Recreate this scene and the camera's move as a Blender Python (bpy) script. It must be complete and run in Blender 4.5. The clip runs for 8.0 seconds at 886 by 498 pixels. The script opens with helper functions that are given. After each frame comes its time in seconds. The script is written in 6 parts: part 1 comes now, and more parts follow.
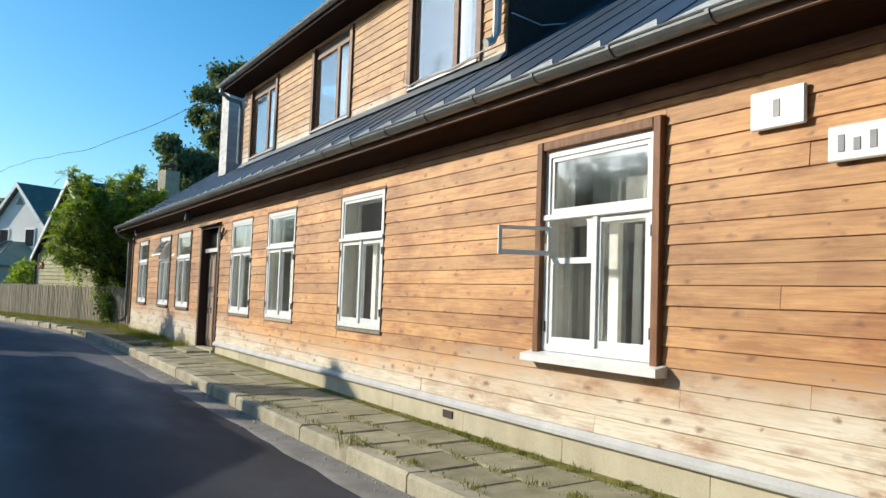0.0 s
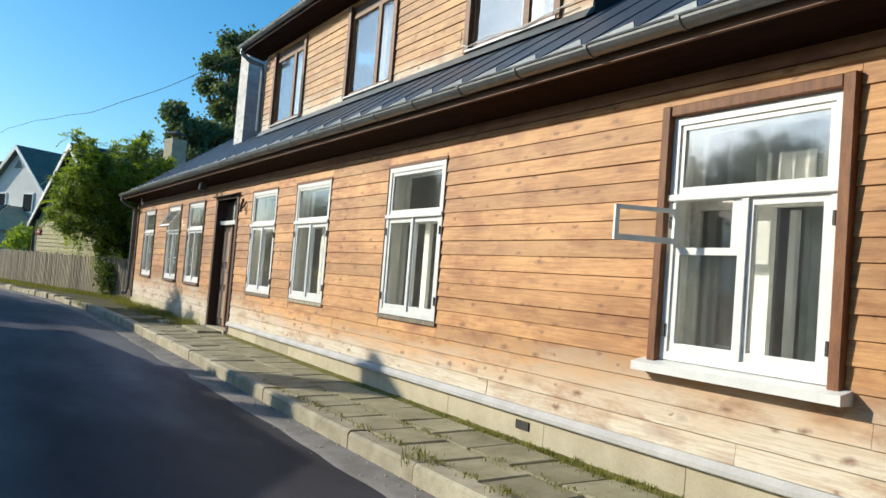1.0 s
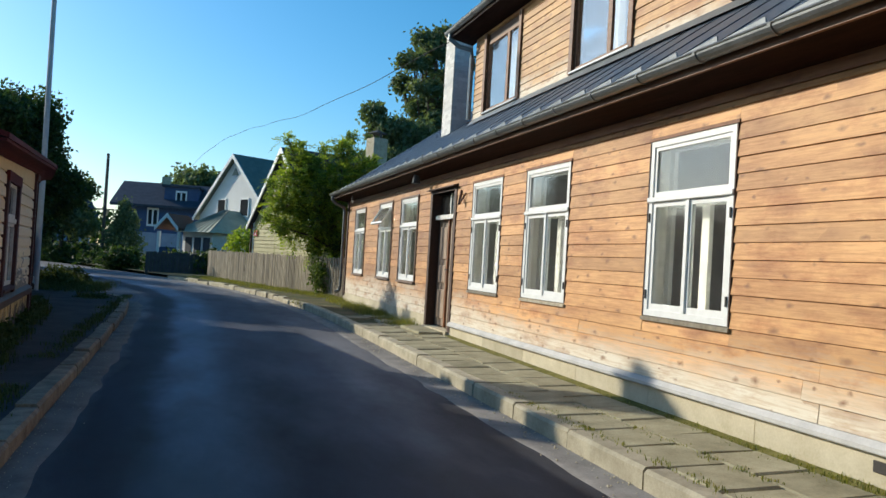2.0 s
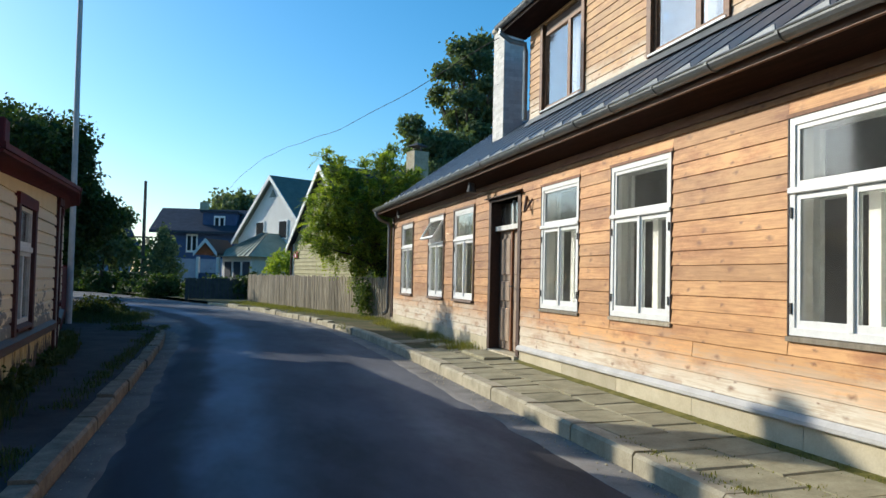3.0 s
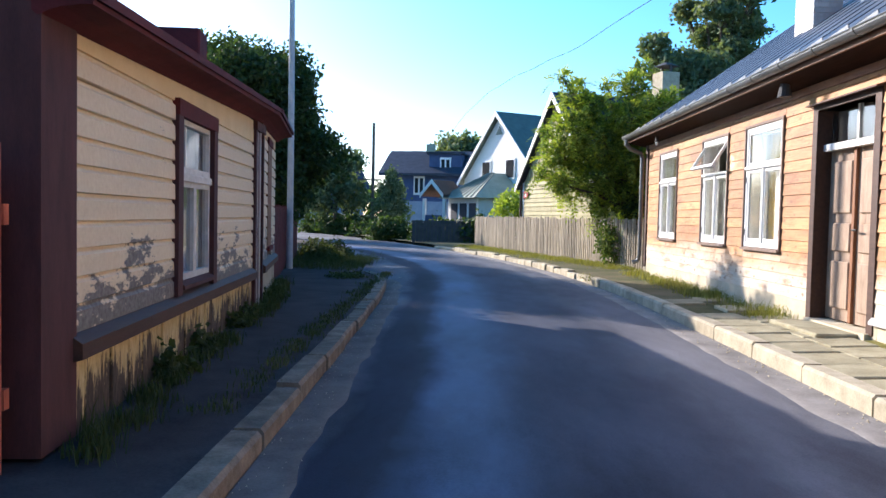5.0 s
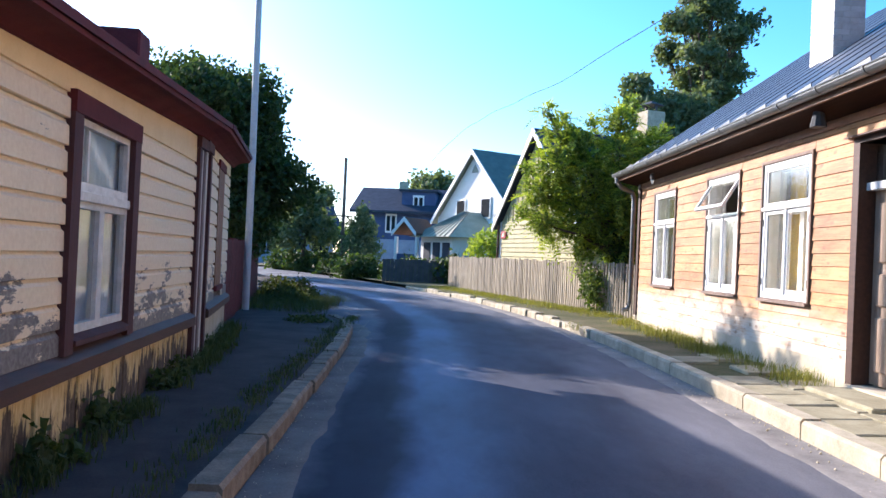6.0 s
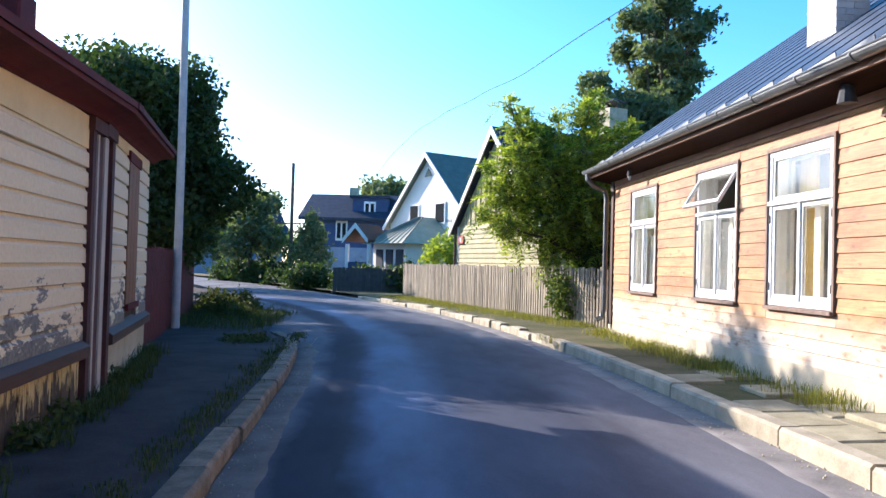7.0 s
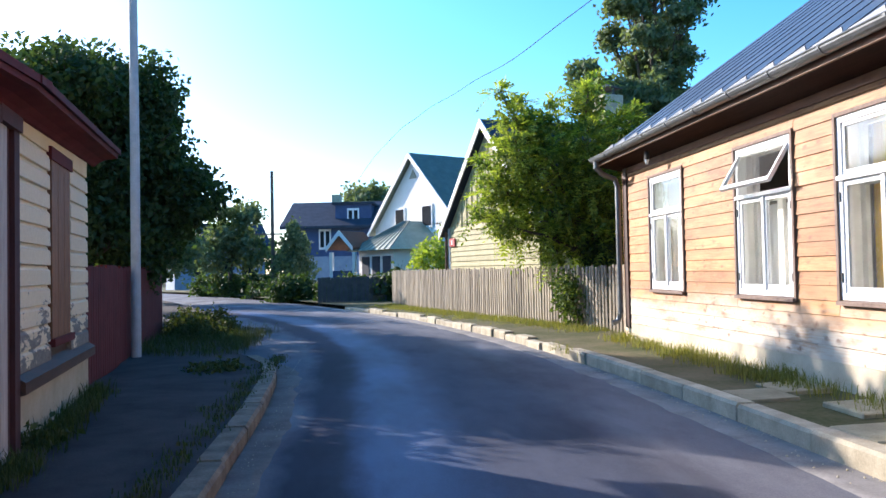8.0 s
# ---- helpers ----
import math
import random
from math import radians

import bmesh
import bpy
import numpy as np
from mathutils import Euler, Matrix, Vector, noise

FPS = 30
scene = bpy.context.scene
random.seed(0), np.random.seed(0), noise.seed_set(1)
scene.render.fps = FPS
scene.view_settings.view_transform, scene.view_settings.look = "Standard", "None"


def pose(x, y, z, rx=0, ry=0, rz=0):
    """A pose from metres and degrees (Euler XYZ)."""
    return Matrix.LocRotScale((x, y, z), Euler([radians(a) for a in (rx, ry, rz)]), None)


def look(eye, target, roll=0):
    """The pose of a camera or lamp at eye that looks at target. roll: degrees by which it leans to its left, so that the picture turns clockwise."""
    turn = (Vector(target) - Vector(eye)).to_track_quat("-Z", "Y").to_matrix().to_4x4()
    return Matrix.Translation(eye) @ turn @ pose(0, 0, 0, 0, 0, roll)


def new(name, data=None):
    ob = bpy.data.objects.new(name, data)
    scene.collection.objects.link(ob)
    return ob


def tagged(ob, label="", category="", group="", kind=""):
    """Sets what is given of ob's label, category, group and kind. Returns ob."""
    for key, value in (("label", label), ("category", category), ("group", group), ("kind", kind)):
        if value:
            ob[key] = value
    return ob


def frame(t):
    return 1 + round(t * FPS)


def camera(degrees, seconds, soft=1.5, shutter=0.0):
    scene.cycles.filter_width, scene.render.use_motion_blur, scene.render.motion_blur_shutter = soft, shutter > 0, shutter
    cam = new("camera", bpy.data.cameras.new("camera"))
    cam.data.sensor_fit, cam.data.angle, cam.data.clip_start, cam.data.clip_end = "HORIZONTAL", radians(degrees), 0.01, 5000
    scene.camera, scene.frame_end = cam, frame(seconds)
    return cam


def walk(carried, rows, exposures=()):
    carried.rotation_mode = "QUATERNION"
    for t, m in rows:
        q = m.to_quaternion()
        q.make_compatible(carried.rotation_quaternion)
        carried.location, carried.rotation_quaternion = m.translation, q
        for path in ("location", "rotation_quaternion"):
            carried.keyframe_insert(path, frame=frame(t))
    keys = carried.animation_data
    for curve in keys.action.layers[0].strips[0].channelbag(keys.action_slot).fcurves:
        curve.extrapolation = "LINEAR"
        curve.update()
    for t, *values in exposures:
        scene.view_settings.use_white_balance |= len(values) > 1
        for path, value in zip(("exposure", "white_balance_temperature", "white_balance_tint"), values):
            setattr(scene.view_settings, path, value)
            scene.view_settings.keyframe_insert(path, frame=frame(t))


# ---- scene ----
cam = camera(59.7, 8.0)
METRES, EYE, TILT, LEAN, TURN = 11.2, 1.4, 0.0, 0.0, -31.5
ROWS = [
    (0.0, 0.0, 0.0, 0.0, -0.13, 3.63, -2.02),
    (0.5, -0.0261, 0.049, 0.001, -1.04, 3.77, -5.81),
    (1.0, -0.0604, 0.0988, -0.0008, -0.56, 2.55, -4.58),
    (1.5, -0.0921, 0.1494, -0.0004, 6.43, 1.68, -3.81),
    (2.0, -0.1292, 0.199, -0.0027, 13.24, 1.12, -3.42),
    (3.5, -0.2239, 0.3639, -0.0027, 17.1, 2.43, -0.24),
    (4.0, -0.2612, 0.424, -0.0027, 20.16, -1.66, 2.59),
    (4.5, -0.2914, 0.4735, -0.0066, 32.91, -3.26, -0.94),
    (6.0, -0.3954, 0.6243, -0.0067, 30.25, 0.6, -2.57),
    (6.5, -0.4288, 0.674, -0.0073, 29.04, 0.82, -2.7),
    (7.0, -0.4649, 0.7303, -0.0069, 26.68, 1.26, -1.61),
    (7.5, -0.4989, 0.7852, -0.0059, 26.2, 1.92, -1.1),
    (8.0, -0.5362, 0.8417, -0.0057, 25.64, 1.59, 1.08),
]
walk(cam, [(t, pose(0, 0, EYE, TILT, LEAN, TURN) @ pose(METRES * x, METRES * y, METRES * z, 90 + pitch, roll, yaw)) for t, x, y, z, yaw, pitch, roll in ROWS],
     [(0.0, 0.15, 6100, 4), (1.0, 0.1, 6100, 4), (2.0, 0.05, 6100, 4), (3.5, 0.15, 5900, 5), (4.0, 0.15, 5800, 6), (4.5, 0.65, 6000, 12), (6.0, 1.26, 5900, 20), (8.0, 1.19, 5900, 17)])

# ---- world, sun, exposure ----
SUN_EL, SUN_AZ = 22.5, 46.0      # azimuth: degrees from +y towards -x
scene.view_settings.exposure = 0.0
world = bpy.data.worlds.new("world")
scene.world = world
world.use_nodes = True
_n = world.node_tree.nodes
_sky = _n.new("ShaderNodeTexSky")
_sky.sky_type = "NISHITA"
_sky.sun_disc = False
_sky.sun_elevation = radians(SUN_EL)
_sky.sun_rotation = radians(-SUN_AZ)
_sky.air_density, _sky.dust_density, _sky.ozone_density = 1.0, 0.9, 4.0
_hs = _n.new("ShaderNodeHueSaturation")
_hs.inputs["Hue"].default_value, _hs.inputs["Saturation"].default_value = 0.489, 1.27
world.node_tree.links.new(_sky.outputs[0], _hs.inputs["Color"])
world.node_tree.links.new(_hs.outputs[0], _n["Background"].inputs[0])
_n["Background"].inputs[1].default_value = 0.16
sun = new("sun", bpy.data.lights.new("sun", "SUN"))
sun.data.energy, sun.data.angle, sun.data.color = 4.8, radians(0.55), (1.0, 0.87, 0.70)
_d = Vector((-math.sin(radians(SUN_AZ)) * math.cos(radians(SUN_EL)), math.cos(radians(SUN_AZ)) * math.cos(radians(SUN_EL)), math.sin(radians(SUN_EL))))
sun.matrix_world = look(_d * 60, (0, 0, 0))


# ---- materials ----
def mat(name, rough=0.7, metal=0.0):
    m = bpy.data.materials.new(name)
    m.use_nodes = True
    b = m.node_tree.nodes["Principled BSDF"]
    b.inputs["Roughness"].default_value, b.inputs["Metallic"].default_value = rough, metal
    return m, m.node_tree, b


def coords(nt, scale=(1, 1, 1), kind="Object"):
    if kind == "World":
        src = nt.nodes.new("ShaderNodeNewGeometry").outputs["Position"]
    else:
        src = nt.nodes.new("ShaderNodeTexCoord").outputs["Object"]
    mp = nt.nodes.new("ShaderNodeMapping")
    mp.inputs["Scale"].default_value = scale
    nt.links.new(src, mp.inputs[0])
    return mp.outputs[0]


def noise_of(nt, vec, scale, detail=4, rough=0.6):
    t = nt.nodes.new("ShaderNodeTexNoise")
    t.inputs["Scale"].default_value, t.inputs["Detail"].default_value, t.inputs["Roughness"].default_value = scale, detail, rough
    nt.links.new(vec, t.inputs["Vector"])
    return t.outputs["Fac"]


def ramp(nt, fac, stops):
    r = nt.nodes.new("ShaderNodeValToRGB")
    e = r.color_ramp.elements
    while len(e) < len(stops):
        e.new(0.5)
    for el, (p, c) in zip(e, stops):
        el.position = p
        el.color = (*c, 1) if len(c) == 3 else c
    nt.links.new(fac, r.inputs[0])
    return r.outputs[0]


def mix(nt, a, b, fac, mode="MIX"):
    m = nt.nodes.new("ShaderNodeMix")
    m.data_type, m.blend_type = "RGBA", mode
    for sock, v in ((m.inputs[6], a), (m.inputs[7], b), (m.inputs[0], fac)):
        if isinstance(v, (int, float)):
            sock.default_value = v
        elif isinstance(v, tuple):
            sock.default_value = (*v, 1)
        else:
            nt.links.new(v, sock)
    return m.outputs[2]


def mathn(nt, op, a, b=0.0, clamp=False):
    m = nt.nodes.new("ShaderNodeMath")
    m.operation, m.use_clamp = op, clamp
    for sock, v in ((m.inputs[0], a), (m.inputs[1], b)):
        if isinstance(v, (int, float)):
            sock.default_value = v
        else:
            nt.links.new(v, sock)
    return m.outputs[0]


def bump(nt, b, height, strength=0.3, dist=0.01):
    n = nt.nodes.new("ShaderNodeBump")
    n.inputs["Strength"].default_value, n.inputs["Distance"].default_value = strength, dist
    nt.links.new(height, n.inputs["Height"])
    nt.links.new(n.outputs[0], b.inputs["Normal"])


def mottled(name, c1, c2, scale=6, rough=0.75, metal=0.0, bumps=0.2, stretch=(1, 1, 1), fine=60, vary=0.25, kind="World", gloss=0.5):
    """A surface that varies at two scales, and a little from object to object."""
    m, nt, b = mat(name, rough, metal)
    b.inputs["Specular IOR Level"].default_value = gloss
    v = coords(nt, stretch, kind)
    big = noise_of(nt, v, scale, 5)
    small = noise_of(nt, v, fine, 3)
    f = mathn(nt, "ADD", mathn(nt, "MULTIPLY", big, 0.7), mathn(nt, "MULTIPLY", small, 0.3))
    col = ramp(nt, f, [(0.33, c1), (0.67, c2)])
    rnd = nt.nodes.new("ShaderNodeObjectInfo").outputs["Random"]
    k = mathn(nt, "ADD", mathn(nt, "MULTIPLY", rnd, vary), 1 - vary / 2)
    col = mix(nt, col, k, 1.0, "MULTIPLY")
    nt.links.new(col, b.inputs["Base Color"])
    bump(nt, b, f, bumps, 0.01)
    return m


def board_wood(name, dark, light, bleach, bleach_from, bleach_to, along=(6, 0.5, 9), knots=True):
    """Stained boards: grain along the board, knots, and bleached wood towards the splash zone."""
    m, nt, b = mat(name, 0.62)
    rnd = nt.nodes.new("ShaderNodeObjectInfo").outputs["Random"]
    shift = nt.nodes.new("ShaderNodeVectorMath")
    shift.operation = "ADD"
    nt.links.new(coords(nt, (1, 1, 1), "World"), shift.inputs[0])
    comb = nt.nodes.new("ShaderNodeCombineXYZ")
    nt.links.new(mathn(nt, "MULTIPLY", rnd, 40), comb.inputs[1])
    nt.links.new(comb.outputs[0], shift.inputs[1])
    mp = nt.nodes.new("ShaderNodeMapping")
    mp.inputs["Scale"].default_value = along
    nt.links.new(shift.outputs[0], mp.inputs[0])
    grain = noise_of(nt, mp.outputs[0], 6, 6, 0.65)
    broad = noise_of(nt, coords(nt, (1, 0.6, 1.8), "World"), 1.2, 6, 0.68)
    f = mathn(nt, "ADD", mathn(nt, "MULTIPLY", grain, 0.42), mathn(nt, "MULTIPLY", broad, 0.58))
    col = ramp(nt, f, [(0.39, dark), (0.59, light)])
    k = mathn(nt, "ADD", mathn(nt, "MULTIPLY", rnd, 0.38), 0.80)
    col = mix(nt, col, k, 1.0, "MULTIPLY")
    sep = nt.nodes.new("ShaderNodeSeparateXYZ")
    nt.links.new(coords(nt, (1, 1, 1), "World"), sep.inputs[0])
    mr = nt.nodes.new("ShaderNodeMapRange")
    mr.inputs["From Min"].default_value, mr.inputs["From Max"].default_value = bleach_to, bleach_from
    zz = mathn(nt, "ADD", sep.outputs[2], mathn(nt, "MULTIPLY", mathn(nt, "SUBTRACT", f, 0.5), 1.1))
    zz = mathn(nt, "ADD", zz, mathn(nt, "MULTIPLY", mathn(nt, "SUBTRACT", rnd, 0.5), 0.12))
    zz = mathn(nt, "SUBTRACT", zz, mathn(nt, "MULTIPLY", mathn(nt, "ABSOLUTE", mathn(nt, "SUBTRACT", mathn(nt, "MINIMUM", sep.outputs[1], 17.0), 9.5)), 0.020))
    nt.links.new(zz, mr.inputs["Value"])
    # Boards past about y 13 are toned down against the brighter exposure there.
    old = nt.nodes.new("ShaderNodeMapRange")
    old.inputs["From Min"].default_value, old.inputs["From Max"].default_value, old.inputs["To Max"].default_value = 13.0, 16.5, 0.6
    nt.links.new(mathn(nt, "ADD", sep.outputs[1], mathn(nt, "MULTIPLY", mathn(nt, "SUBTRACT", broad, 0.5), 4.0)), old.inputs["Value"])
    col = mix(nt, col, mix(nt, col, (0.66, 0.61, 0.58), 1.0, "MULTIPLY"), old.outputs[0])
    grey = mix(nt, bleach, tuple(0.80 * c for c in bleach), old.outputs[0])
    grey = mix(nt, grey, tuple(c * k for c, k in zip(bleach, (0.78, 0.66, 0.54))), ramp(nt, grain, [(0.42, (0.7, 0.7, 0.7)), (0.54, (0, 0, 0))]))
    col = mix(nt, grey, col, mr.outputs[0])
    if knots:
        wob = nt.nodes.new("ShaderNodeTexNoise")
        wob.inputs["Scale"].default_value, wob.inputs["Detail"].default_value = 16, 3
        nt.links.new(shift.outputs[0], wob.inputs["Vector"])
        wv = nt.nodes.new("ShaderNodeVectorMath")
        wv.operation = "MULTIPLY_ADD"
        wv.inputs[1].default_value = (0.05, 0.07, 0.05)
        nt.links.new(wob.outputs["Color"], wv.inputs[0])
        nt.links.new(shift.outputs[0], wv.inputs[2])
        # small hard knots, then broad reddish smudges round a few of them
        for sc, r0, r1, tint, amount, rare in (((0.01, 4.4, 8.5), 0.03, 0.22, (0.17, 0.062, 0.024), 0.80, 0.50), ((0.01, 1.7, 6.1), 0.03, 0.42, (0.26, 0.10, 0.034), 0.55, 0.55)):
            vo = nt.nodes.new("ShaderNodeTexVoronoi")
            vo.inputs["Scale"].default_value = 1.0
            vo.voronoi_dimensions = "2D"
            sx = nt.nodes.new("ShaderNodeSeparateXYZ")
            nt.links.new(wv.outputs[0], sx.inputs[0])
            flat = nt.nodes.new("ShaderNodeCombineXYZ")
            nt.links.new(mathn(nt, "MULTIPLY", sx.outputs[1], sc[1]), flat.inputs[0])
            nt.links.new(mathn(nt, "MULTIPLY", sx.outputs[2], sc[2]), flat.inputs[1])
            nt.links.new(flat.outputs[0], vo.inputs["Vector"])
            cell = nt.nodes.new("ShaderNodeSeparateColor")
            nt.links.new(vo.outputs["Color"], cell.inputs[0])
            dist = mathn(nt, "DIVIDE", vo.outputs["Distance"], mathn(nt, "ADD", mathn(nt, "MULTIPLY", cell.outputs[1], 0.9), 0.45))
            spot = ramp(nt, dist, [(r0, (1, 1, 1)), (r1, (0, 0, 0))])
            pick = ramp(nt, cell.outputs[0], [(rare, (0, 0, 0)), (rare + 0.25, (1, 1, 1))])
            col = mix(nt, col, tint, mathn(nt, "MULTIPLY", mathn(nt, "MULTIPLY", spot, pick), amount))
    stain = noise_of(nt, coords(nt, (1, 0.9, 2.6), "World"), 1.9, 5, 0.7)
    col = mix(nt, col, mix(nt, col, (0.66, 0.46, 0.34), 1.0, "MULTIPLY"), ramp(nt, stain, [(0.52, (0, 0, 0)), (0.68, (0.75, 0.75, 0.75))]))
    nt.links.new(col, b.inputs["Base Color"])
    bump(nt, b, grain, 0.25, 0.006)
    return m


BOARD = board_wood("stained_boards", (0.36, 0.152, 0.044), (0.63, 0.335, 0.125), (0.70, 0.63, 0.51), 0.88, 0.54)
FRIEZEW = board_wood("red_brown_frieze", (0.20, 0.066, 0.020), (0.36, 0.145, 0.048), (0.6, 0.5, 0.4), -3.0, -4.0)
BOARD_UP = board_wood("dormer_boards", (0.32, 0.15, 0.045), (0.54, 0.31, 0.11), (0.62, 0.54, 0.42), 4.32, 4.10)
GREYTRIM = mottled("weathered_trim", (0.13, 0.085, 0.062), (0.26, 0.185, 0.14), 5, 0.75, stretch=(4, 4, 1))
BATTEN = mottled("weathered_batten", (0.34, 0.29, 0.25), (0.52, 0.46, 0.41), 6, 0.75, stretch=(4, 4, 0.6))
TRIM = mottled("brown_trim", (0.13, 0.048, 0.018), (0.29, 0.12, 0.045), 5, 0.65, stretch=(4, 4, 1))
DARKWOOD = mottled("dark_brown_wood", (0.035, 0.014, 0.008), (0.075, 0.032, 0.018), 4, 0.65, stretch=(6, 0.6, 6))
# Brown taken close to black: the eave's shade goes into the soffit colour.
SOFFIT = mottled("eave_shade_soffit", (0.012, 0.005, 0.0035), (0.030, 0.012, 0.008), 4, 0.8, stretch=(6, 0.6, 6), gloss=0.08)
FASCIA = mottled("fascia_wood", (0.11, 0.045, 0.020), (0.21, 0.092, 0.040), 4, 0.6, stretch=(6, 0.5, 6))
WHITE = mottled("white_paint", (0.72, 0.72, 0.70), (0.84, 0.84, 0.82), 9, 0.45, bumps=0.05, vary=0.05)
OLDWHITE = mottled("old_white_paint", (0.50, 0.49, 0.45), (0.74, 0.73, 0.69), 14, 0.6, bumps=0.2)
CONCRETE = mottled("plinth_render", (0.43, 0.375, 0.26), (0.61, 0.55, 0.42), 3, 0.85, bumps=0.3, gloss=0.12)
FLASH = mottled("plinth_flashing", (0.42, 0.41, 0.40), (0.58, 0.565, 0.55), 4, 0.7)
KERBL = mottled("worn_kerb", (0.11, 0.09, 0.07), (0.29, 0.245, 0.19), 6, 0.92, bumps=0.7, gloss=0.12)
DOORW = mottled("worn_door_paint", (0.25, 0.165, 0.11), (0.46, 0.34, 0.24), 5, 0.7, stretch=(3, 3, 0.6))
KERB = mottled("kerb_concrete", (0.30, 0.265, 0.19), (0.53, 0.475, 0.355), 5, 0.9, bumps=0.5, gloss=0.12)
SLAB = mottled("slab_concrete", (0.23, 0.21, 0.135), (0.42, 0.385, 0.265), 4, 0.92, bumps=0.5, gloss=0.12)
# The sheet's blue is reflected sky, mixed into its base colour.
ROOFM = mottled("sky_tinted_roof_sheet", (0.040, 0.057, 0.085), (0.065, 0.089, 0.126), 2, 0.46, 0.2, bumps=0.05, gloss=0.5)
EAVELIP = mottled("dull_tin", (0.20, 0.22, 0.24), (0.33, 0.35, 0.37), 6, 0.5, 0.4, bumps=0.1)
MOSS = mottled("yellow_moss", (0.085, 0.085, 0.02), (0.25, 0.22, 0.075), 9, 0.95, bumps=0.8, fine=50, gloss=0.12)
SLATE = mottled("slate_grey_boards", (0.035, 0.042, 0.05), (0.075, 0.085, 0.095), 5, 0.8)
GUTTER = mottled("gutter_zinc", (0.17, 0.18, 0.18), (0.26, 0.27, 0.27), 6, 0.4, 0.6, bumps=0.1)
BRICKW = mottled("white_brick", (0.60, 0.58, 0.54), (0.76, 0.75, 0.72), 10, 0.9, bumps=0.4)
CURTAIN = mottled("curtain_white", (0.62, 0.62, 0.60), (0.78, 0.78, 0.75), 10, 0.9)
CURTAINY = mottled("curtain_yellow", (0.55, 0.33, 0.02), (0.70, 0.46, 0.05), 10, 0.9)
CURTAINB = mottled("curtain_blue_grey", (0.54, 0.58, 0.60), (0.70, 0.74, 0.76), 4, 0.9)
CURTAING = mottled("curtain_grey", (0.09, 0.10, 0.10), (0.20, 0.23, 0.22), 10, 0.9)
# Plaster is toned dark so that the rooms keep looking unlit.
ROOM = mottled("dim_room_plaster", (0.11, 0.10, 0.09), (0.17, 0.155, 0.14), 2, 0.9)
CREAM = mottled("cream_paint", (0.54, 0.44, 0.26), (0.68, 0.57, 0.36), 3, 0.6, bumps=0.15, vary=0.12)
MAROON = mottled("maroon_paint", (0.075, 0.012, 0.014), (0.135, 0.023, 0.024), 4, 0.8, bumps=0.15)
MAROON.node_tree.nodes["Principled BSDF"].inputs["Specular IOR Level"].default_value = 0.25
OLDMAROON = mottled("weathered_maroon", (0.045, 0.014, 0.014), (0.095, 0.03, 0.029), 4, 0.8, stretch=(3, 3, 0.6))
FENCERED = mottled("red_brown_fence", (0.30, 0.062, 0.032), (0.60, 0.18, 0.105), 4, 0.75, stretch=(3, 3, 0.6), vary=0.6)
GREYFENCE = mottled("silver_grey_wood", (0.20, 0.165, 0.115), (0.40, 0.345, 0.26), 5, 0.85, stretch=(4, 4, 0.6), vary=0.75)
YELLOWHOUSE = mottled("pale_yellow_siding", (0.33, 0.30, 0.165), (0.44, 0.405, 0.235), 3, 0.75, gloss=0.2)
WHITEHOUSE = mottled("white_render", (0.76, 0.74, 0.70), (0.86, 0.84, 0.81), 2, 0.85)
GREENROOF = mottled("green_grey_roof", (0.10, 0.13, 0.11), (0.17, 0.20, 0.17), 3, 0.6)
DARKROOF = mottled("dark_roof", (0.028, 0.036, 0.052), (0.05, 0.062, 0.085), 3, 0.7, gloss=0.15)
BLUEPAINT = mottled("blue_paint", (0.030, 0.055, 0.14), (0.05, 0.085, 0.19), 3, 0.6)
POLEM = mottled("pole_concrete", (0.34, 0.35, 0.36), (0.48, 0.49, 0.50), 6, 0.7, 0.0)
OLDPOLE = mottled("old_pole_wood", (0.07, 0.05, 0.04), (0.13, 0.10, 0.08), 6, 0.85)
BARK = mottled("bark", (0.06, 0.045, 0.03), (0.12, 0.09, 0.065), 8, 0.9, bumps=0.8)
SOIL = mottled("dirt_and_grass", (0.045, 0.065, 0.02), (0.16, 0.13, 0.08), 1.2, 0.95, bumps=0.6, fine=25, gloss=0.12)
PAVEL = mottled("worn_asphalt_path", (0.029, 0.025, 0.028), (0.070, 0.062, 0.062), 2.5, 0.92, bumps=0.5, gloss=0.12)
BLACK = mottled("black_iron", (0.02, 0.02, 0.02), (0.05, 0.04, 0.035), 9, 0.6)
CABLE = mottled("black_rubber", (0.008, 0.008, 0.01), (0.02, 0.02, 0.024), 9, 0.95)
RUST = mottled("rusty_iron", (0.06, 0.03, 0.02), (0.13, 0.06, 0.035), 9, 0.7)
SIGN = mottled("enamel_white", (0.76, 0.76, 0.75), (0.84, 0.84, 0.83), 5, 0.3, bumps=0.02)
PANED = mottled("dark_far_glass", (0.015, 0.018, 0.022), (0.03, 0.035, 0.04), 3, 0.9, bumps=0.02, gloss=0.05)
BAR = mottled("grey_lettering", (0.20, 0.20, 0.21), (0.28, 0.28, 0.29), 9, 0.5)
REDSIGN = mottled("red_enamel", (0.34, 0.03, 0.025), (0.44, 0.05, 0.04), 5, 0.4)


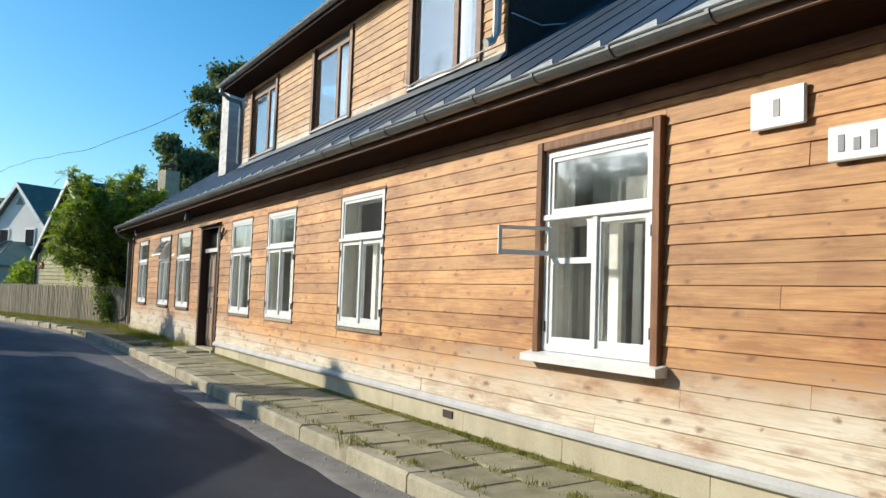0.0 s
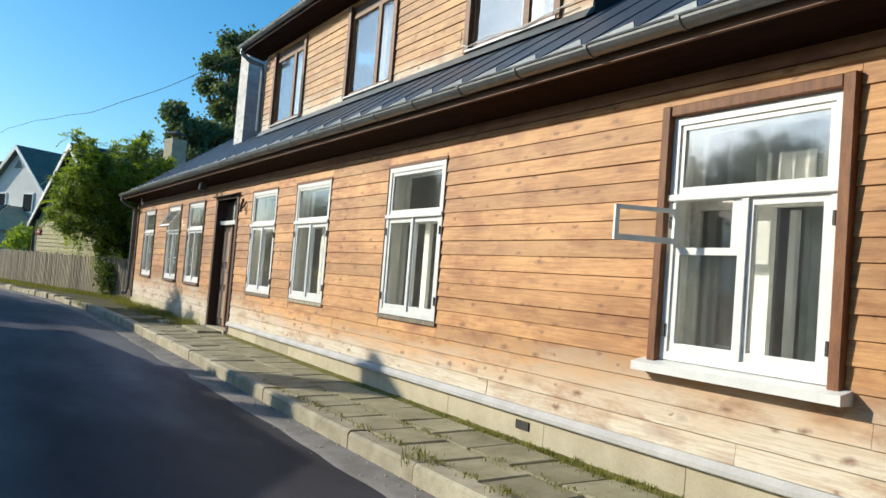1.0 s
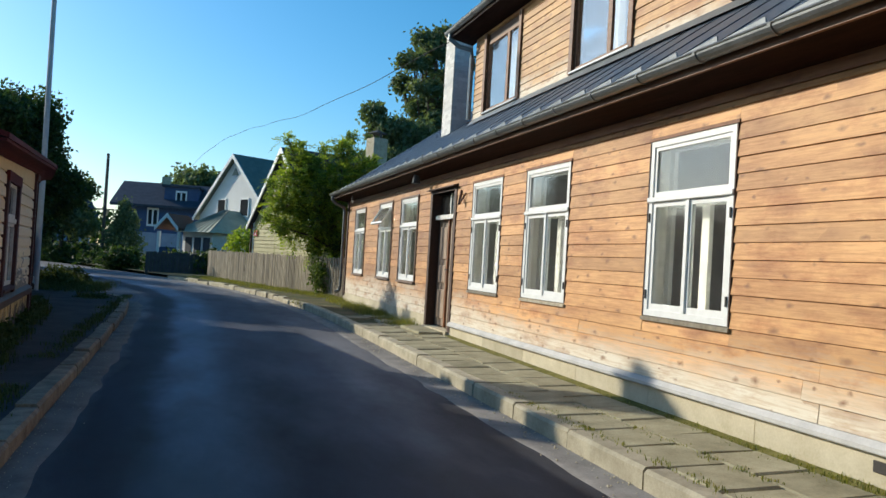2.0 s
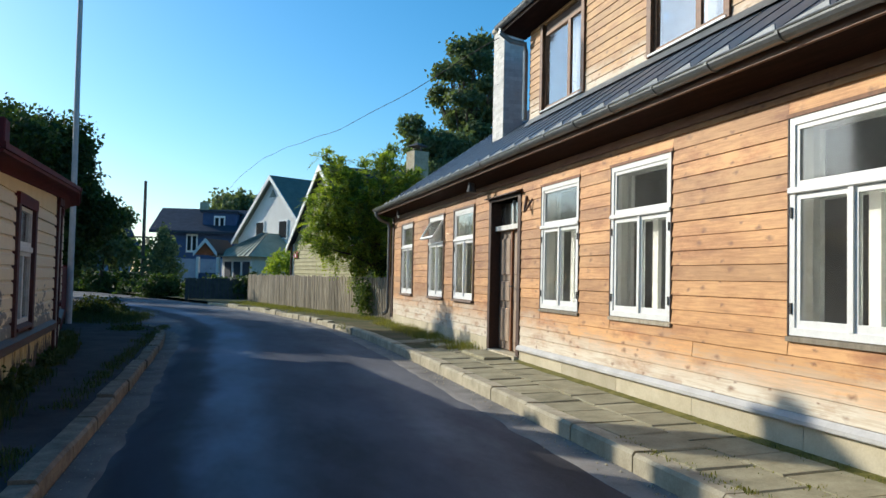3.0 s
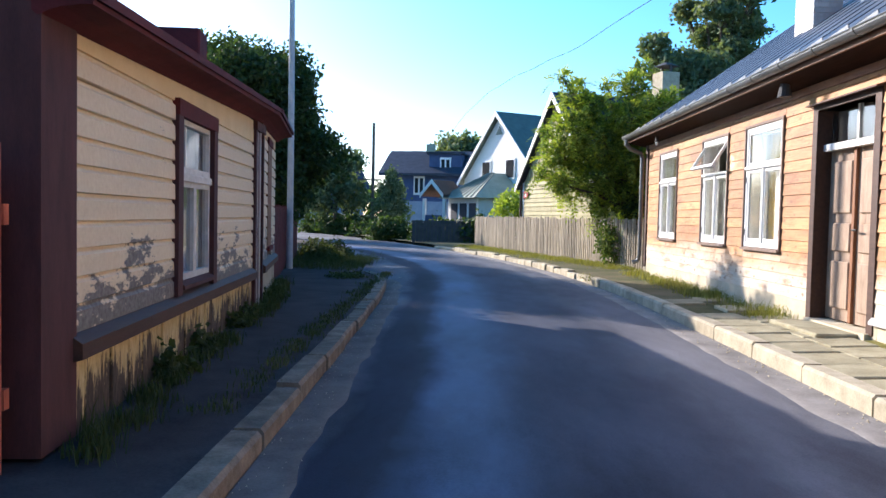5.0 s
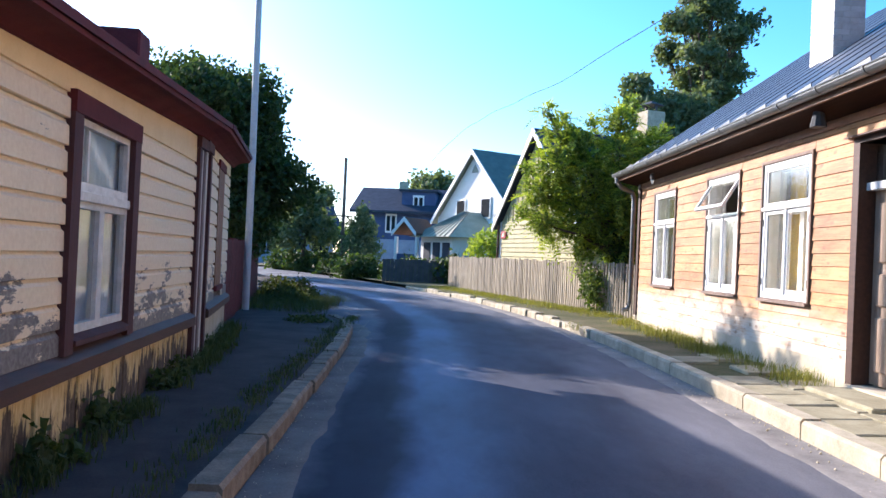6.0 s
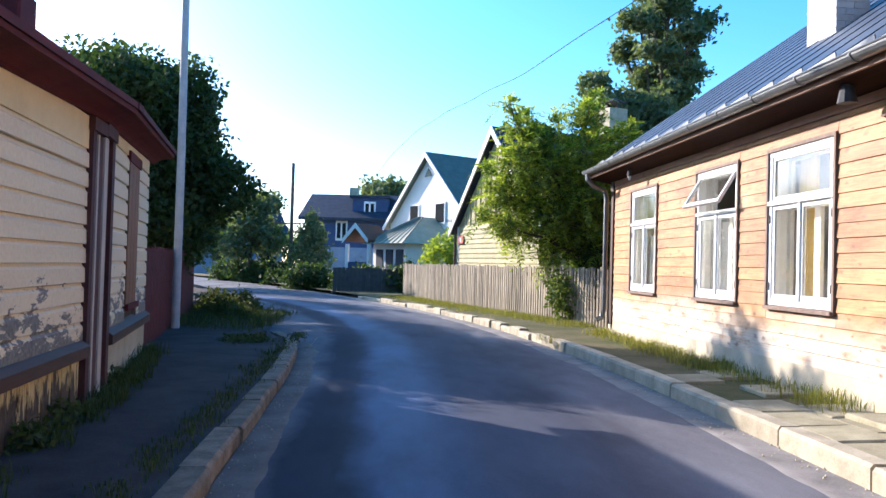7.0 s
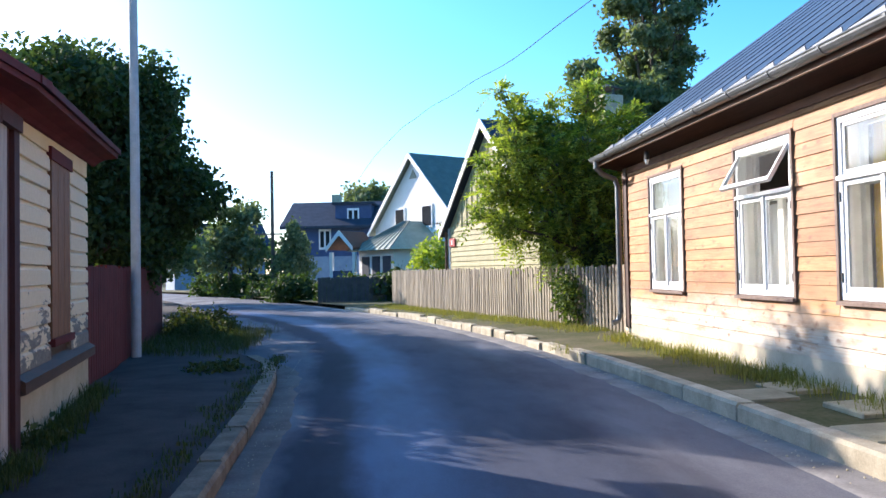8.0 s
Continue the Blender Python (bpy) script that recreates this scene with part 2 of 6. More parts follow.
def leafy(name, c1, c2, through_light=0.36):
    m, nt, b = mat(name, 0.7)
    rnd = nt.nodes.new("ShaderNodeNewGeometry").outputs["Random Per Island"]
    col = ramp(nt, rnd, [(0.0, c1), (1.0, c2)])
    nt.links.new(col, b.inputs["Base Color"])
    tr = nt.nodes.new("ShaderNodeBsdfTranslucent")
    nt.links.new(mix(nt, col, (1.7, 1.6, 0.6), 1.0, "MULTIPLY"), tr.inputs[0])
    mx = nt.nodes.new("ShaderNodeMixShader")
    mx.inputs[0].default_value = through_light
    out = nt.nodes["Material Output"]
    nt.links.new(b.outputs[0], mx.inputs[1])
    nt.links.new(tr.outputs[0], mx.inputs[2])
    nt.links.new(mx.outputs[0], out.inputs[0])
    return m


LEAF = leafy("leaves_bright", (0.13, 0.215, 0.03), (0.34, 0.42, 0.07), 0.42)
# Pale bluish green: distance haze is mixed into this leaf colour.
LEAFP = leafy("leaves_hazy_blue_green", (0.065, 0.105, 0.06), (0.16, 0.21, 0.115))
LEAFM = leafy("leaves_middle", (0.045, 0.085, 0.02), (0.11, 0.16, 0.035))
# Darker copy of the ash green: the crown's inner shade as leaf colour.
LEAFA = leafy("ash_shaded_leaves", (0.068, 0.122, 0.022), (0.17, 0.23, 0.043), 0.38)
LEAFD = leafy("leaves_dark", (0.018, 0.040, 0.012), (0.055, 0.095, 0.026))
GRASS = leafy("grass_blades", (0.09, 0.115, 0.022), (0.25, 0.25, 0.07))
# Darker blades for the shaded street side, its shade held in their colour.
WEEDS = leafy("shaded_weeds", (0.025, 0.045, 0.012), (0.075, 0.095, 0.028))


def glass(name, ior=1.5, dirt=0.04):
    m, nt, b = mat(name, 0.05)
    b.inputs["Base Color"].default_value = (0.92, 0.96, 0.96, 1)
    b.inputs["Transmission Weight"].default_value = 1.0
    b.inputs["IOR"].default_value = ior
    n = noise_of(nt, coords(nt, (1, 1, 1), "World"), 1.7, 1)
    bump(nt, b, n, 0.05, 0.02)
    dust = nt.nodes.new("ShaderNodeBsdfDiffuse")
    dust.inputs[0].default_value = (0.5, 0.5, 0.48, 1)
    mx = nt.nodes.new("ShaderNodeMixShader")
    nt.links.new(ramp(nt, noise_of(nt, coords(nt, (1, 1, 1), "World"), 3.0, 5), [(0.3, (dirt * 0.3,) * 3), (0.7, (dirt,) * 3)]), mx.inputs[0])
    nt.links.new(b.outputs[0], mx.inputs[1])
    nt.links.new(dust.outputs[0], mx.inputs[2])
    nt.links.new(mx.outputs[0], nt.nodes["Material Output"].inputs[0])
    return m


GLASS = glass("window_glass", 1.52)
CLEAR = glass("clean_glass", 2.5, 0.01)


def asphalt():
    """Old blue-grey asphalt: a black band by the worn kerb, polished wheel tracks, patches and stains; sky, sun and
    shade are toned in.
    """
    m, nt, b = mat("asphalt", 0.7)
    v = coords(nt, (1, 1, 1), "World")
    sep = nt.nodes.new("ShaderNodeSeparateXYZ")
    nt.links.new(v, sep.inputs[0])
    bend = mathn(nt, "MAXIMUM", mathn(nt, "SUBTRACT", sep.outputs[1], 19.0), 0.0)
    across = mathn(nt, "ADD", sep.outputs[0], mathn(nt, "MULTIPLY", mathn(nt, "MULTIPLY", bend, bend), 0.014))
    wander = noise_of(nt, coords(nt, (0.9, 0.5, 1), "World"), 1.3, 4, 0.6)
    across = mathn(nt, "ADD", across, mathn(nt, "MULTIPLY", mathn(nt, "SUBTRACT", wander, 0.5), 0.55))
    lane = mathn(nt, "DIVIDE", mathn(nt, "ADD", across, 1.1), 4.0, True)
    grit = noise_of(nt, v, 90, 2)
    patch = noise_of(nt, coords(nt, (0.9, 0.35, 1), "World"), 1.1, 6, 0.65)
    f = mathn(nt, "ADD", mathn(nt, "MULTIPLY", patch, 0.75), mathn(nt, "MULTIPLY", grit, 0.25))
    k = ramp(nt, f, [(0.36, (0.55, 0.55, 0.58)), (0.64, (1.45, 1.45, 1.40))])
    # Lane tones carry light too: sky blue in the tracks, sunlit paleness at right.
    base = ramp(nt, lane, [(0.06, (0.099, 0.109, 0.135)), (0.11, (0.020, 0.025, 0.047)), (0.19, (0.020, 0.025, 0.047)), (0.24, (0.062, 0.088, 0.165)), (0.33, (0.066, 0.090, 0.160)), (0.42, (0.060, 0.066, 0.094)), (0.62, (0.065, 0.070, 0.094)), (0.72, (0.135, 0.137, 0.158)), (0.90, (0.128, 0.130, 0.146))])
    # Darker before about y 9: the street's early shade is painted into the base.
    start_shade = nt.nodes.new("ShaderNodeMapRange")
    start_shade.inputs["From Min"].default_value, start_shade.inputs["From Max"].default_value = 7.5, 11.5
    nt.links.new(mathn(nt, "ADD", sep.outputs[1], mathn(nt, "MULTIPLY", mathn(nt, "SUBTRACT", patch, 0.5), 7.0)), start_shade.inputs["Value"])
    base = mix(nt, mix(nt, base, (0.022, 0.023, 0.031), 0.75), base, start_shade.outputs[0])
    nt.links.new(mix(nt, base, k, 1.0, "MULTIPLY"), b.inputs["Base Color"])
    rough = ramp(nt, lane, [(0.16, (0.80, 0.80, 0.80)), (0.26, (0.58, 0.58, 0.58)), (0.34, (0.58, 0.58, 0.58)), (0.44, (0.76, 0.76, 0.76)), (0.66, (0.66, 0.66, 0.66)), (0.85, (0.78, 0.78, 0.78))])
    nt.links.new(rough, b.inputs["Roughness"])
    b.inputs["Specular IOR Level"].default_value = 0.16
    bump(nt, b, grit, 0.4, 0.006)
    return m


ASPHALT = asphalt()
GUTTERSTRIP = mottled("dusty_road_edge", (0.10, 0.094, 0.088), (0.20, 0.188, 0.175), 3, 0.95, bumps=0.5, gloss=0.12)


# ---- builders ----
def mesh_ob(name, bm, material):
    me = bpy.data.meshes.new(name)
    bmesh.ops.recalc_face_normals(bm, faces=bm.faces)
    bm.to_mesh(me)
    bm.free()
    me.materials.append(material)
    return new(name, me)


def part(name, bm, material, parent, label=""):
    ob = mesh_ob(name, bm, material)
    ob.parent = parent
    return tagged(ob, label)


def thing(name, m, label, category, group="", kind=""):
    ob = new(name)
    ob.empty_display_size = 0.2
    ob.matrix_world = m
    return tagged(ob, label, category, group, kind)


def solid(name, bm, material, label, category="", group="", kind=""):
    return tagged(mesh_ob(name, bm, material), label, category, group, kind)


def box(bm, x0, y0, z0, x1, y1, z1):
    v = [bm.verts.new((x, y, z)) for x in (x0, x1) for y in (y0, y1) for z in (z0, z1)]
    for f in ((0, 1, 3, 2), (4, 6, 7, 5), (0, 4, 5, 1), (2, 3, 7, 6), (0, 2, 6, 4), (1, 5, 7, 3)):
        bm.faces.new([v[i] for i in f])
    return bm


def one(*a):
    return box(bmesh.new(), *a)


def bevelled(x0, y0, z0, x1, y1, z1, w=0.01):
    bm = one(x0, y0, z0, x1, y1, z1)
    bmesh.ops.bevel(bm, geom=bm.edges[:], offset=w, segments=1, affect="EDGES")
    return bm


def prism(bm, ring, a, b):
    """A ring of (u, v) pairs swept from point function a to b."""
    r0 = [bm.verts.new(a(*p)) for p in ring]
    r1 = [bm.verts.new(b(*p)) for p in ring]
    n = len(ring)
    for i in range(n):
        bm.faces.new((r0[i], r0[(i + 1) % n], r1[(i + 1) % n], r1[i]))
    bm.faces.new(r0[::-1])
    bm.faces.new(r1)
    return bm


def along_y(ring, y0, y1, bm=None):
    return prism(bm or bmesh.new(), ring, lambda u, v: (u, y0, v), lambda u, v: (u, y1, v))


def along_x(ring, x0, x1, bm=None):
    return prism(bm or bmesh.new(), ring, lambda u, v: (x0, u, v), lambda u, v: (x1, u, v))


def tube(points, radii, sides=8, bm=None, cap=True):
    bm = bm or bmesh.new()
    pts = [Vector(p) for p in points]
    if isinstance(radii, (int, float)):
        radii = [radii] * len(pts)
    rings = []
    for i, p in enumerate(pts):
        d = (pts[min(i + 1, len(pts) - 1)] - pts[max(i - 1, 0)]).normalized()
        side = d.cross(Vector((0.13, 0.21, 0.97)))
        if side.length < 0.2:
            side = d.cross(Vector((1, 0.1, 0)))
        side.normalize()
        up = side.cross(d)
        rings.append([bm.verts.new(p + radii[i] * (math.cos(a) * side + math.sin(a) * up)) for a in (2 * math.pi * k / sides for k in range(sides))])
    for r0, r1 in zip(rings, rings[1:]):
        for k in range(sides):
            bm.faces.new((r0[k], r0[(k + 1) % sides], r1[(k + 1) % sides], r1[k]))
    if cap:
        bm.faces.new(rings[0][::-1])
        bm.faces.new(rings[-1])
    return bm


def wall_with_holes(x0, x1, y0, y1, z0, z1, holes):
    """A wall slab along y with rectangular holes (ya, yb, za, zb) right through."""
    bm = bmesh.new()
    ys = sorted({y0, y1, *[h[0] for h in holes], *[h[1] for h in holes]})
    for a, b in zip(ys, ys[1:]):
        mid = (a + b) / 2
        z = z0
        for h in sorted((h for h in holes if h[0] < mid < h[1]), key=lambda h: h[2]):
            if h[2] > z:
                box(bm, x0, a, z, x1, b, h[2])
            z = h[3]
        if z < z1:
            box(bm, x0, a, z, x1, b, z1)
    bmesh.ops.remove_doubles(bm, verts=bm.verts, dist=1e-4)
    return bm


# ---- lie of the land ----
def smooth(a, b, x):
    t = min(1, max(0, (x - a) / (b - a)))
    return t * t * (3 - 2 * t)


def rise(y):
    """Height of the road."""
    return 0.02 + 0.08 * smooth(4, 18, y)


def poly_at(pts, s):
    """A smooth way along points, s from 0 to 1 by index."""
    n = len(pts) - 1
    i = min(int(s * n), n - 1)
    t = s * n - i
    p = [Vector(pts[max(0, min(n, j))]) for j in (i - 1, i, i + 1, i + 2)]
    return 0.5 * ((2 * p[1]) + (p[2] - p[0]) * t + (2 * p[0] - 5 * p[1] + 4 * p[2] - p[3]) * t * t + (3 * p[1] - p[0] - 3 * p[2] + p[3]) * t ** 3)


RIGHT = [(2.72, -24), (2.70, -8), (2.70, 0), (2.70, 6), (2.72, 11), (2.70, 15), (2.68, 18.5), (2.56, 21), (2.28, 24), (1.75, 27.2), (1.05, 30.5), (0.05, 34), (-1.4, 38.5), (-4.2, 46), (-9, 57), (-15, 68), (-25, 80), (-60, 108)]
LEFT = [(-1.02, -24), (-1.02, -8), (-1.02, 0), (-1.02, 6), (-1.02, 11), (-1.04, 15), (-1.10, 18.5), (-1.35, 21.2), (-2.10, 23), (-3.0, 26.5), (-3.8, 30.5), (-4.9, 35), (-6.4, 40), (-9.2, 47.5), (-14, 58), (-21, 69), (-31, 81), (-64, 111)]


def strip(name, material, f, steps, kind_label, category):
    """A ribbon; f(s) gives its cross-section."""
    bm = bmesh.new()
    last = None
    for i in range(steps + 1):
        row = [bm.verts.new(p) for p in f(i / steps)]
        if last:
            for k in range(len(row) - 1):
                bm.faces.new((last[k], last[k + 1], row[k + 1], row[k]))
        last = row
    ob = solid(name, bm, material, kind_label, category, kind="structure")
    for p in ob.data.polygons:
        p.use_smooth = True
    return ob


def road_row(s):
    l, r = poly_at(LEFT, s), poly_at(RIGHT, s)
    out = []
    for k in range(25):
        p = l.lerp(r, k / 24)
        out.append((p.x, p.y, rise(p.y) + 0.035 * (1 - (k / 12 - 1) ** 2)))
    return out


def ground_sheet():
    bm = bmesh.new()
    xs = [-900, -300, -120, -60, -30, -16, -8, -4, 0, 4, 8, 16, 30, 60, 120, 300, 900]
    ys = [-400, -100, -40, -20, -8, 0, 4, 7, 10, 13, 16, 19, 24, 32, 45, 60, 80, 120, 200, 400, 1200]
    grid = [[bm.verts.new((x, y, rise(y) - 0.03)) for x in xs] for y in ys]
    for a, b in zip(grid, grid[1:]):
        for k in range(len(xs) - 1):
            bm.faces.new((a[k], a[k + 1], b[k + 1], b[k]))
    return solid("ground", bm, SOIL, "bare earth with patchy green grass", "ground", kind="structure")


ground_sheet()
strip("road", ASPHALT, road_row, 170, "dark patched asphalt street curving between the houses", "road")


def edge_row(pts, inward):
    def f(s):
        p, q = poly_at(pts, s), poly_at(pts, min(1, s + 0.002))
        d = (q - p)
        d = d.normalized() if d.length > 0 else Vector((0, 1))
        n = Vector((-d.y, d.x)) * inward
        w = (0.31 if inward > 0 else 0.24) + 0.05 * noise.noise((s * 34, 7, 1)) + 0.06 * noise.noise((s * 130, 3, 1))
        out = []
        for k, lift in ((0.0, 0.012), (0.35, 0.009), (0.7, 0.006), (1.0, 0.003), (1.08, -0.012)):
            u = w * k
            out.append((p.x + n.x * u, p.y + n.y * u, rise(p.y) + 0.035 * (1 - (u * 2 / 3.74 - 1) ** 2) + lift))
        return out
    return f


# Road-edge dust again, lightened for the sun that lies on this strip.
GUTTERPALE = mottled("sunlit_dusty_edge", (0.20, 0.185, 0.17), (0.37, 0.345, 0.32), 3, 0.95, bumps=0.5, gloss=0.12)
strip("road_edge", GUTTERPALE, lambda s: edge_row(RIGHT, 1)(s * 0.72), 300, "dusty gutter strip along the kerb, paled for sunlight", "road edge")
strip("road_edge", GUTTERSTRIP, lambda s: edge_row(LEFT, -1)(s * 0.43), 200, "dusty pale gutter strip along the worn kerb", "road edge")


# ---- the long wooden house ----
X = 3.88
Y0, Y1 = -5.0, 22.85
WIN = [(-1.2, -0.04), (3.63, 4.79), (7.59, 8.75), (10.31, 11.47), (12.26, 13.38), (16.26, 17.42), (18.13, 19.25), (20.68, 21.80)]
WZ0, WZ1, WBAR = 1.02, 2.59, 2.06
DOOR = (14.17, 15.41, 0.30, 2.56)
house = thing("wooden_house", Matrix.Translation((X, 9, 0)), "long low timber house clad in orange-brown boards, dark metal roof", "house")
HM = Matrix.Translation((-X, -9, 0))


def hpart(name, bm, material, parent=None, label=""):
    bm.transform(HM)
    return part(name, bm, material, parent or house, label)


holes = [(a, b, WZ0, WZ1) for a, b in WIN] + [DOOR]
wall = hpart("wall", wall_with_holes(X + 0.03, X + 0.24, Y0, Y1, 0.1, 2.95, holes), DARKWOOD)
hpart("end_wall", one(X + 0.03, Y1, 0.1, 11.6, Y1 + 0.2, 2.95), BOARD, None, "weathered board end wall")
hpart("end_wall", one(X + 0.03, Y0 - 0.2, 0.1, 11.6, Y0, 2.95), BOARD, None, "weathered board end wall")
hpart("back_wall", one(11.4, Y0, 0.1, 11.6, Y1, 2.95), BOARD)
hpart("inner_wall", one(7.4, Y0, 0.3, 7.55, Y1, 2.9), ROOM, None, "plastered room wall, toned dark, seen through the windows")
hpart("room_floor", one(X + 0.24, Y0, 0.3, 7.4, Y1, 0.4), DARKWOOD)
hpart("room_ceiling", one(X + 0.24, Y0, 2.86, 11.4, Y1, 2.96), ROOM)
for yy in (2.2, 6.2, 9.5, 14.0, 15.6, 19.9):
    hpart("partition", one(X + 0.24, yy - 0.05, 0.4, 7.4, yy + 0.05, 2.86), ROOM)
# gables over the end walls
RIDGE_X, RIDGE_Z, EAVE_X, EAVE_Z, SLOPE = 7.62, 5.98, 3.50, 3.07, 0.706
for yy in (Y0 - 0.2, Y1):
    hpart("gable", along_y([(X + 0.03, 2.95), (11.6, 2.95), (RIDGE_X, RIDGE_Z - 0.2)], yy, yy + 0.2), BOARD)

# plinth and its flashing
hpart("plinth_core", one(X + 0.012, Y0, -0.05, X + 0.2, 14.15, 0.42), SLATE)
yy = Y0
while yy < 14.1:
    ye = min(yy + 1.36, 14.15)
    hpart("plinth_panel", along_y([(X - 0.005, -0.05), (X + 0.011, -0.05), (X + 0.011, 0.42), (X - 0.0, 0.42)], yy + 0.003, ye - 0.003), CONCRETE, None, "pale rendered plinth panel")
    yy = ye
hpart("plinth", along_y([(X - 0.005, -0.05), (X + 0.2, -0.05), (X + 0.2, 0.473), (X + 0.002, 0.473)], 15.43, Y1), CONCRETE, None, "pale rendered plinth")
hpart("plinth_flashing", along_y([(X - 0.045, 0.412), (X - 0.041, 0.404), (X + 0.03, 0.44), (X + 0.03, 0.475), (X - 0.012, 0.475), (X - 0.045, 0.438)], Y0, 14.12), FLASH, None, "grey painted sheet flashing over the plinth")

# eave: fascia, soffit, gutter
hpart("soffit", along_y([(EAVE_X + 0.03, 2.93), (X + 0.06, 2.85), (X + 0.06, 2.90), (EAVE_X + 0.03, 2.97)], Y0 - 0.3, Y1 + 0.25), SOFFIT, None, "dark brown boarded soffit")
hpart("fascia", along_y([(EAVE_X, 2.93), (EAVE_X + 0.03, 2.93), (EAVE_X + 0.03, 3.04), (EAVE_X, 3.04)], Y0 - 0.3, Y1 + 0.25), FASCIA)


def roof_z(x):
    return EAVE_Z + (x - EAVE_X) * SLOPE


roof = hpart("roof", along_y([(EAVE_X - 0.03, roof_z(EAVE_X - 0.03)), (RIDGE_X, RIDGE_Z), (11.9, EAVE_Z - 0.05), (11.9, EAVE_Z - 0.10), (RIDGE_X, RIDGE_Z - 0.07), (EAVE_X - 0.03, roof_z(EAVE_X - 0.03) - 0.04)], Y0 - 0.35, Y1 + 0.3), ROOFM, None, "dark grey sheet-metal roof")
DY0, DY1, DX = 6.80, 16.42, 4.88
seam_y = [Y0 + 0.1 + 0.52 * i for i in range(54)]
for y in seam_y:
    if y > Y1 + 0.25:
        break
    top = DX - 0.02 if DY0 - 0.05 < y < DY1 + 0.05 else RIDGE_X
    hpart("seam", along_y([(EAVE_X - 0.02, roof_z(EAVE_X - 0.02)), (top, roof_z(top)), (top, roof_z(top) + 0.011), (EAVE_X + 0.02, roof_z(EAVE_X + 0.02) + 0.011)], y - 0.011, y + 0.011), ROOFM, roof)
    # upright tin lips along the eave, one for each sheet
    xa = EAVE_X + 0.16
    bm = bmesh.new()
    za = roof_z(xa)
    pts = [(xa, y + 0.02, za - 0.005), (xa - 0.01, y + 0.02, za + 0.050), (xa, y + 0.47, za - 0.005), (xa, y + 0.47, za + 0.012)]
    vs = [bm.verts.new(p) for p in pts] + [bm.verts.new((p[0] + 0.012, p[1], p[2])) for p in pts]
    for f in ((0, 1, 3, 2), (4, 6, 7, 5), (0, 4, 5, 1), (2, 3, 7, 6), (0, 2, 6, 4), (1, 5, 7, 3)):
        bm.faces.new([vs[i] for i in f])
    hpart("eave_lip", bm, EAVELIP, roof, "dull tin eave lip")


def gutter(x, z, y0, y1, r):
    ring = [(x + r * math.cos(a), z + r * math.sin(a)) for a in (math.pi + math.pi * k / 8 for k in range(9))]
    ring += [(x + (r - 0.006) * math.cos(a), z + (r - 0.006) * math.sin(a)) for a in (2 * math.pi - math.pi * k / 8 for k in range(9))]
    bm = along_y(ring, y0, y1)
    tube([(x - r, y0, z), (x - r, y1, z)], 0.009, 6, bm)
    g = hpart("gutter", bm, GUTTER, None, "weathered zinc half-round gutter")
    y = y0 + 0.3
    while y < y1:
        ring2 = [(x + (r + 0.008) * math.cos(a), z + (r + 0.008) * math.sin(a)) for a in (math.pi + math.pi * k / 8 for k in range(9))]
        ring2 += [(x + (r + 0.001) * math.cos(a), z + (r + 0.001) * math.sin(a)) for a in (2 * math.pi - math.pi * k / 8 for k in range(9))]
        hpart("gutter_bracket", along_y(ring2, y, y + 0.03), GUTTER, g)
        y += 0.78
    return g


gutter(EAVE_X - 0.055, 3.045, Y0 - 0.3, Y1 + 0.2, 0.068)
hpart("downpipe", tube([(3.445, 22.9, 3.0), (3.445, 22.9, 2.9), (3.55, 22.93, 2.80), (3.76, 22.95, 2.72), (3.80, 22.95, 2.6), (3.80, 22.95, 0.62), (3.76, 22.95, 0.50), (3.66, 22.95, 0.46)], 0.045, 10), GUTTER, None, "zinc downpipe with a bent outlet")
hpart("corner_board", one(X - 0.025, Y1 - 0.13, 0.4, X + 0.03, Y1 + 0.03, 2.87), DARKWOOD, None, "dark brown corner board")

# cladding boards
PITCH = 0.1322
rng = random.Random(5)


def clad(parent, material, x, y0, y1, z0, z1, holes, pitch, lo=2.4, hi=5.2):
    def lay(s0, s1, z, t, zl):
        """Boards from s0 to s1 between z and t; zl is the course's own foot."""
        y = s0
        while y < s1 - 0.01:
            e = y + rng.uniform(lo, hi)
            if s1 - e < 0.8:
                e = s1
            j = rng.uniform(-0.002, 0.002) if z == zl else 0.0
            o = rng.uniform(-0.0015, 0.003)
            k = 0.010 * (z - zl) / pitch
            hpart("board", along_y([(x - 0.004 + o + k, z + 0.003 + j), (x + 0.001 + o + k, z + j), (x + 0.035, z + j), (x + 0.035, t - 0.001 + j), (x + 0.008 + o, t - 0.001 + j)], y + 0.0015, e - 0.0015), material, parent)
            y = e

    z = z0
    while z < z1 - 0.01:
        t = min(z + pitch, z1)
        spans = [(y0, y1)]
        for a, b, za, zb in holes:
            if za < t and zb > z:
                spans = [q for s0, s1 in spans for q in ((s0, min(s1, a)), (max(s0, b), s1)) if q[1] - q[0] > 0.02]
                if za > z + 0.012:
                    lay(a, b, z, za, z)
                if zb < t - 0.012:
                    lay(a, b, zb, t, z)
        for s0, s1 in spans:
            lay(s0, s1, z, t, z)
        z = t


board_holes = [(a - (0.075 if i == 1 else 0.036 if i > 4 else 0.016), b + (0.075 if i == 1 else 0.036 if i > 4 else 0.016), WZ0 - (0.046 if i != 1 else 0.086), WZ1 + (0.076 if i == 1 else 0.036 if i > 4 else 0.032)) for i, (a, b) in enumerate(WIN)] + [(DOOR[0] - 0.062, DOOR[1] + 0.062, 0, DOOR[3] + 0.06)]
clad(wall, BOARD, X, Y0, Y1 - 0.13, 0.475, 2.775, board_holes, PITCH)
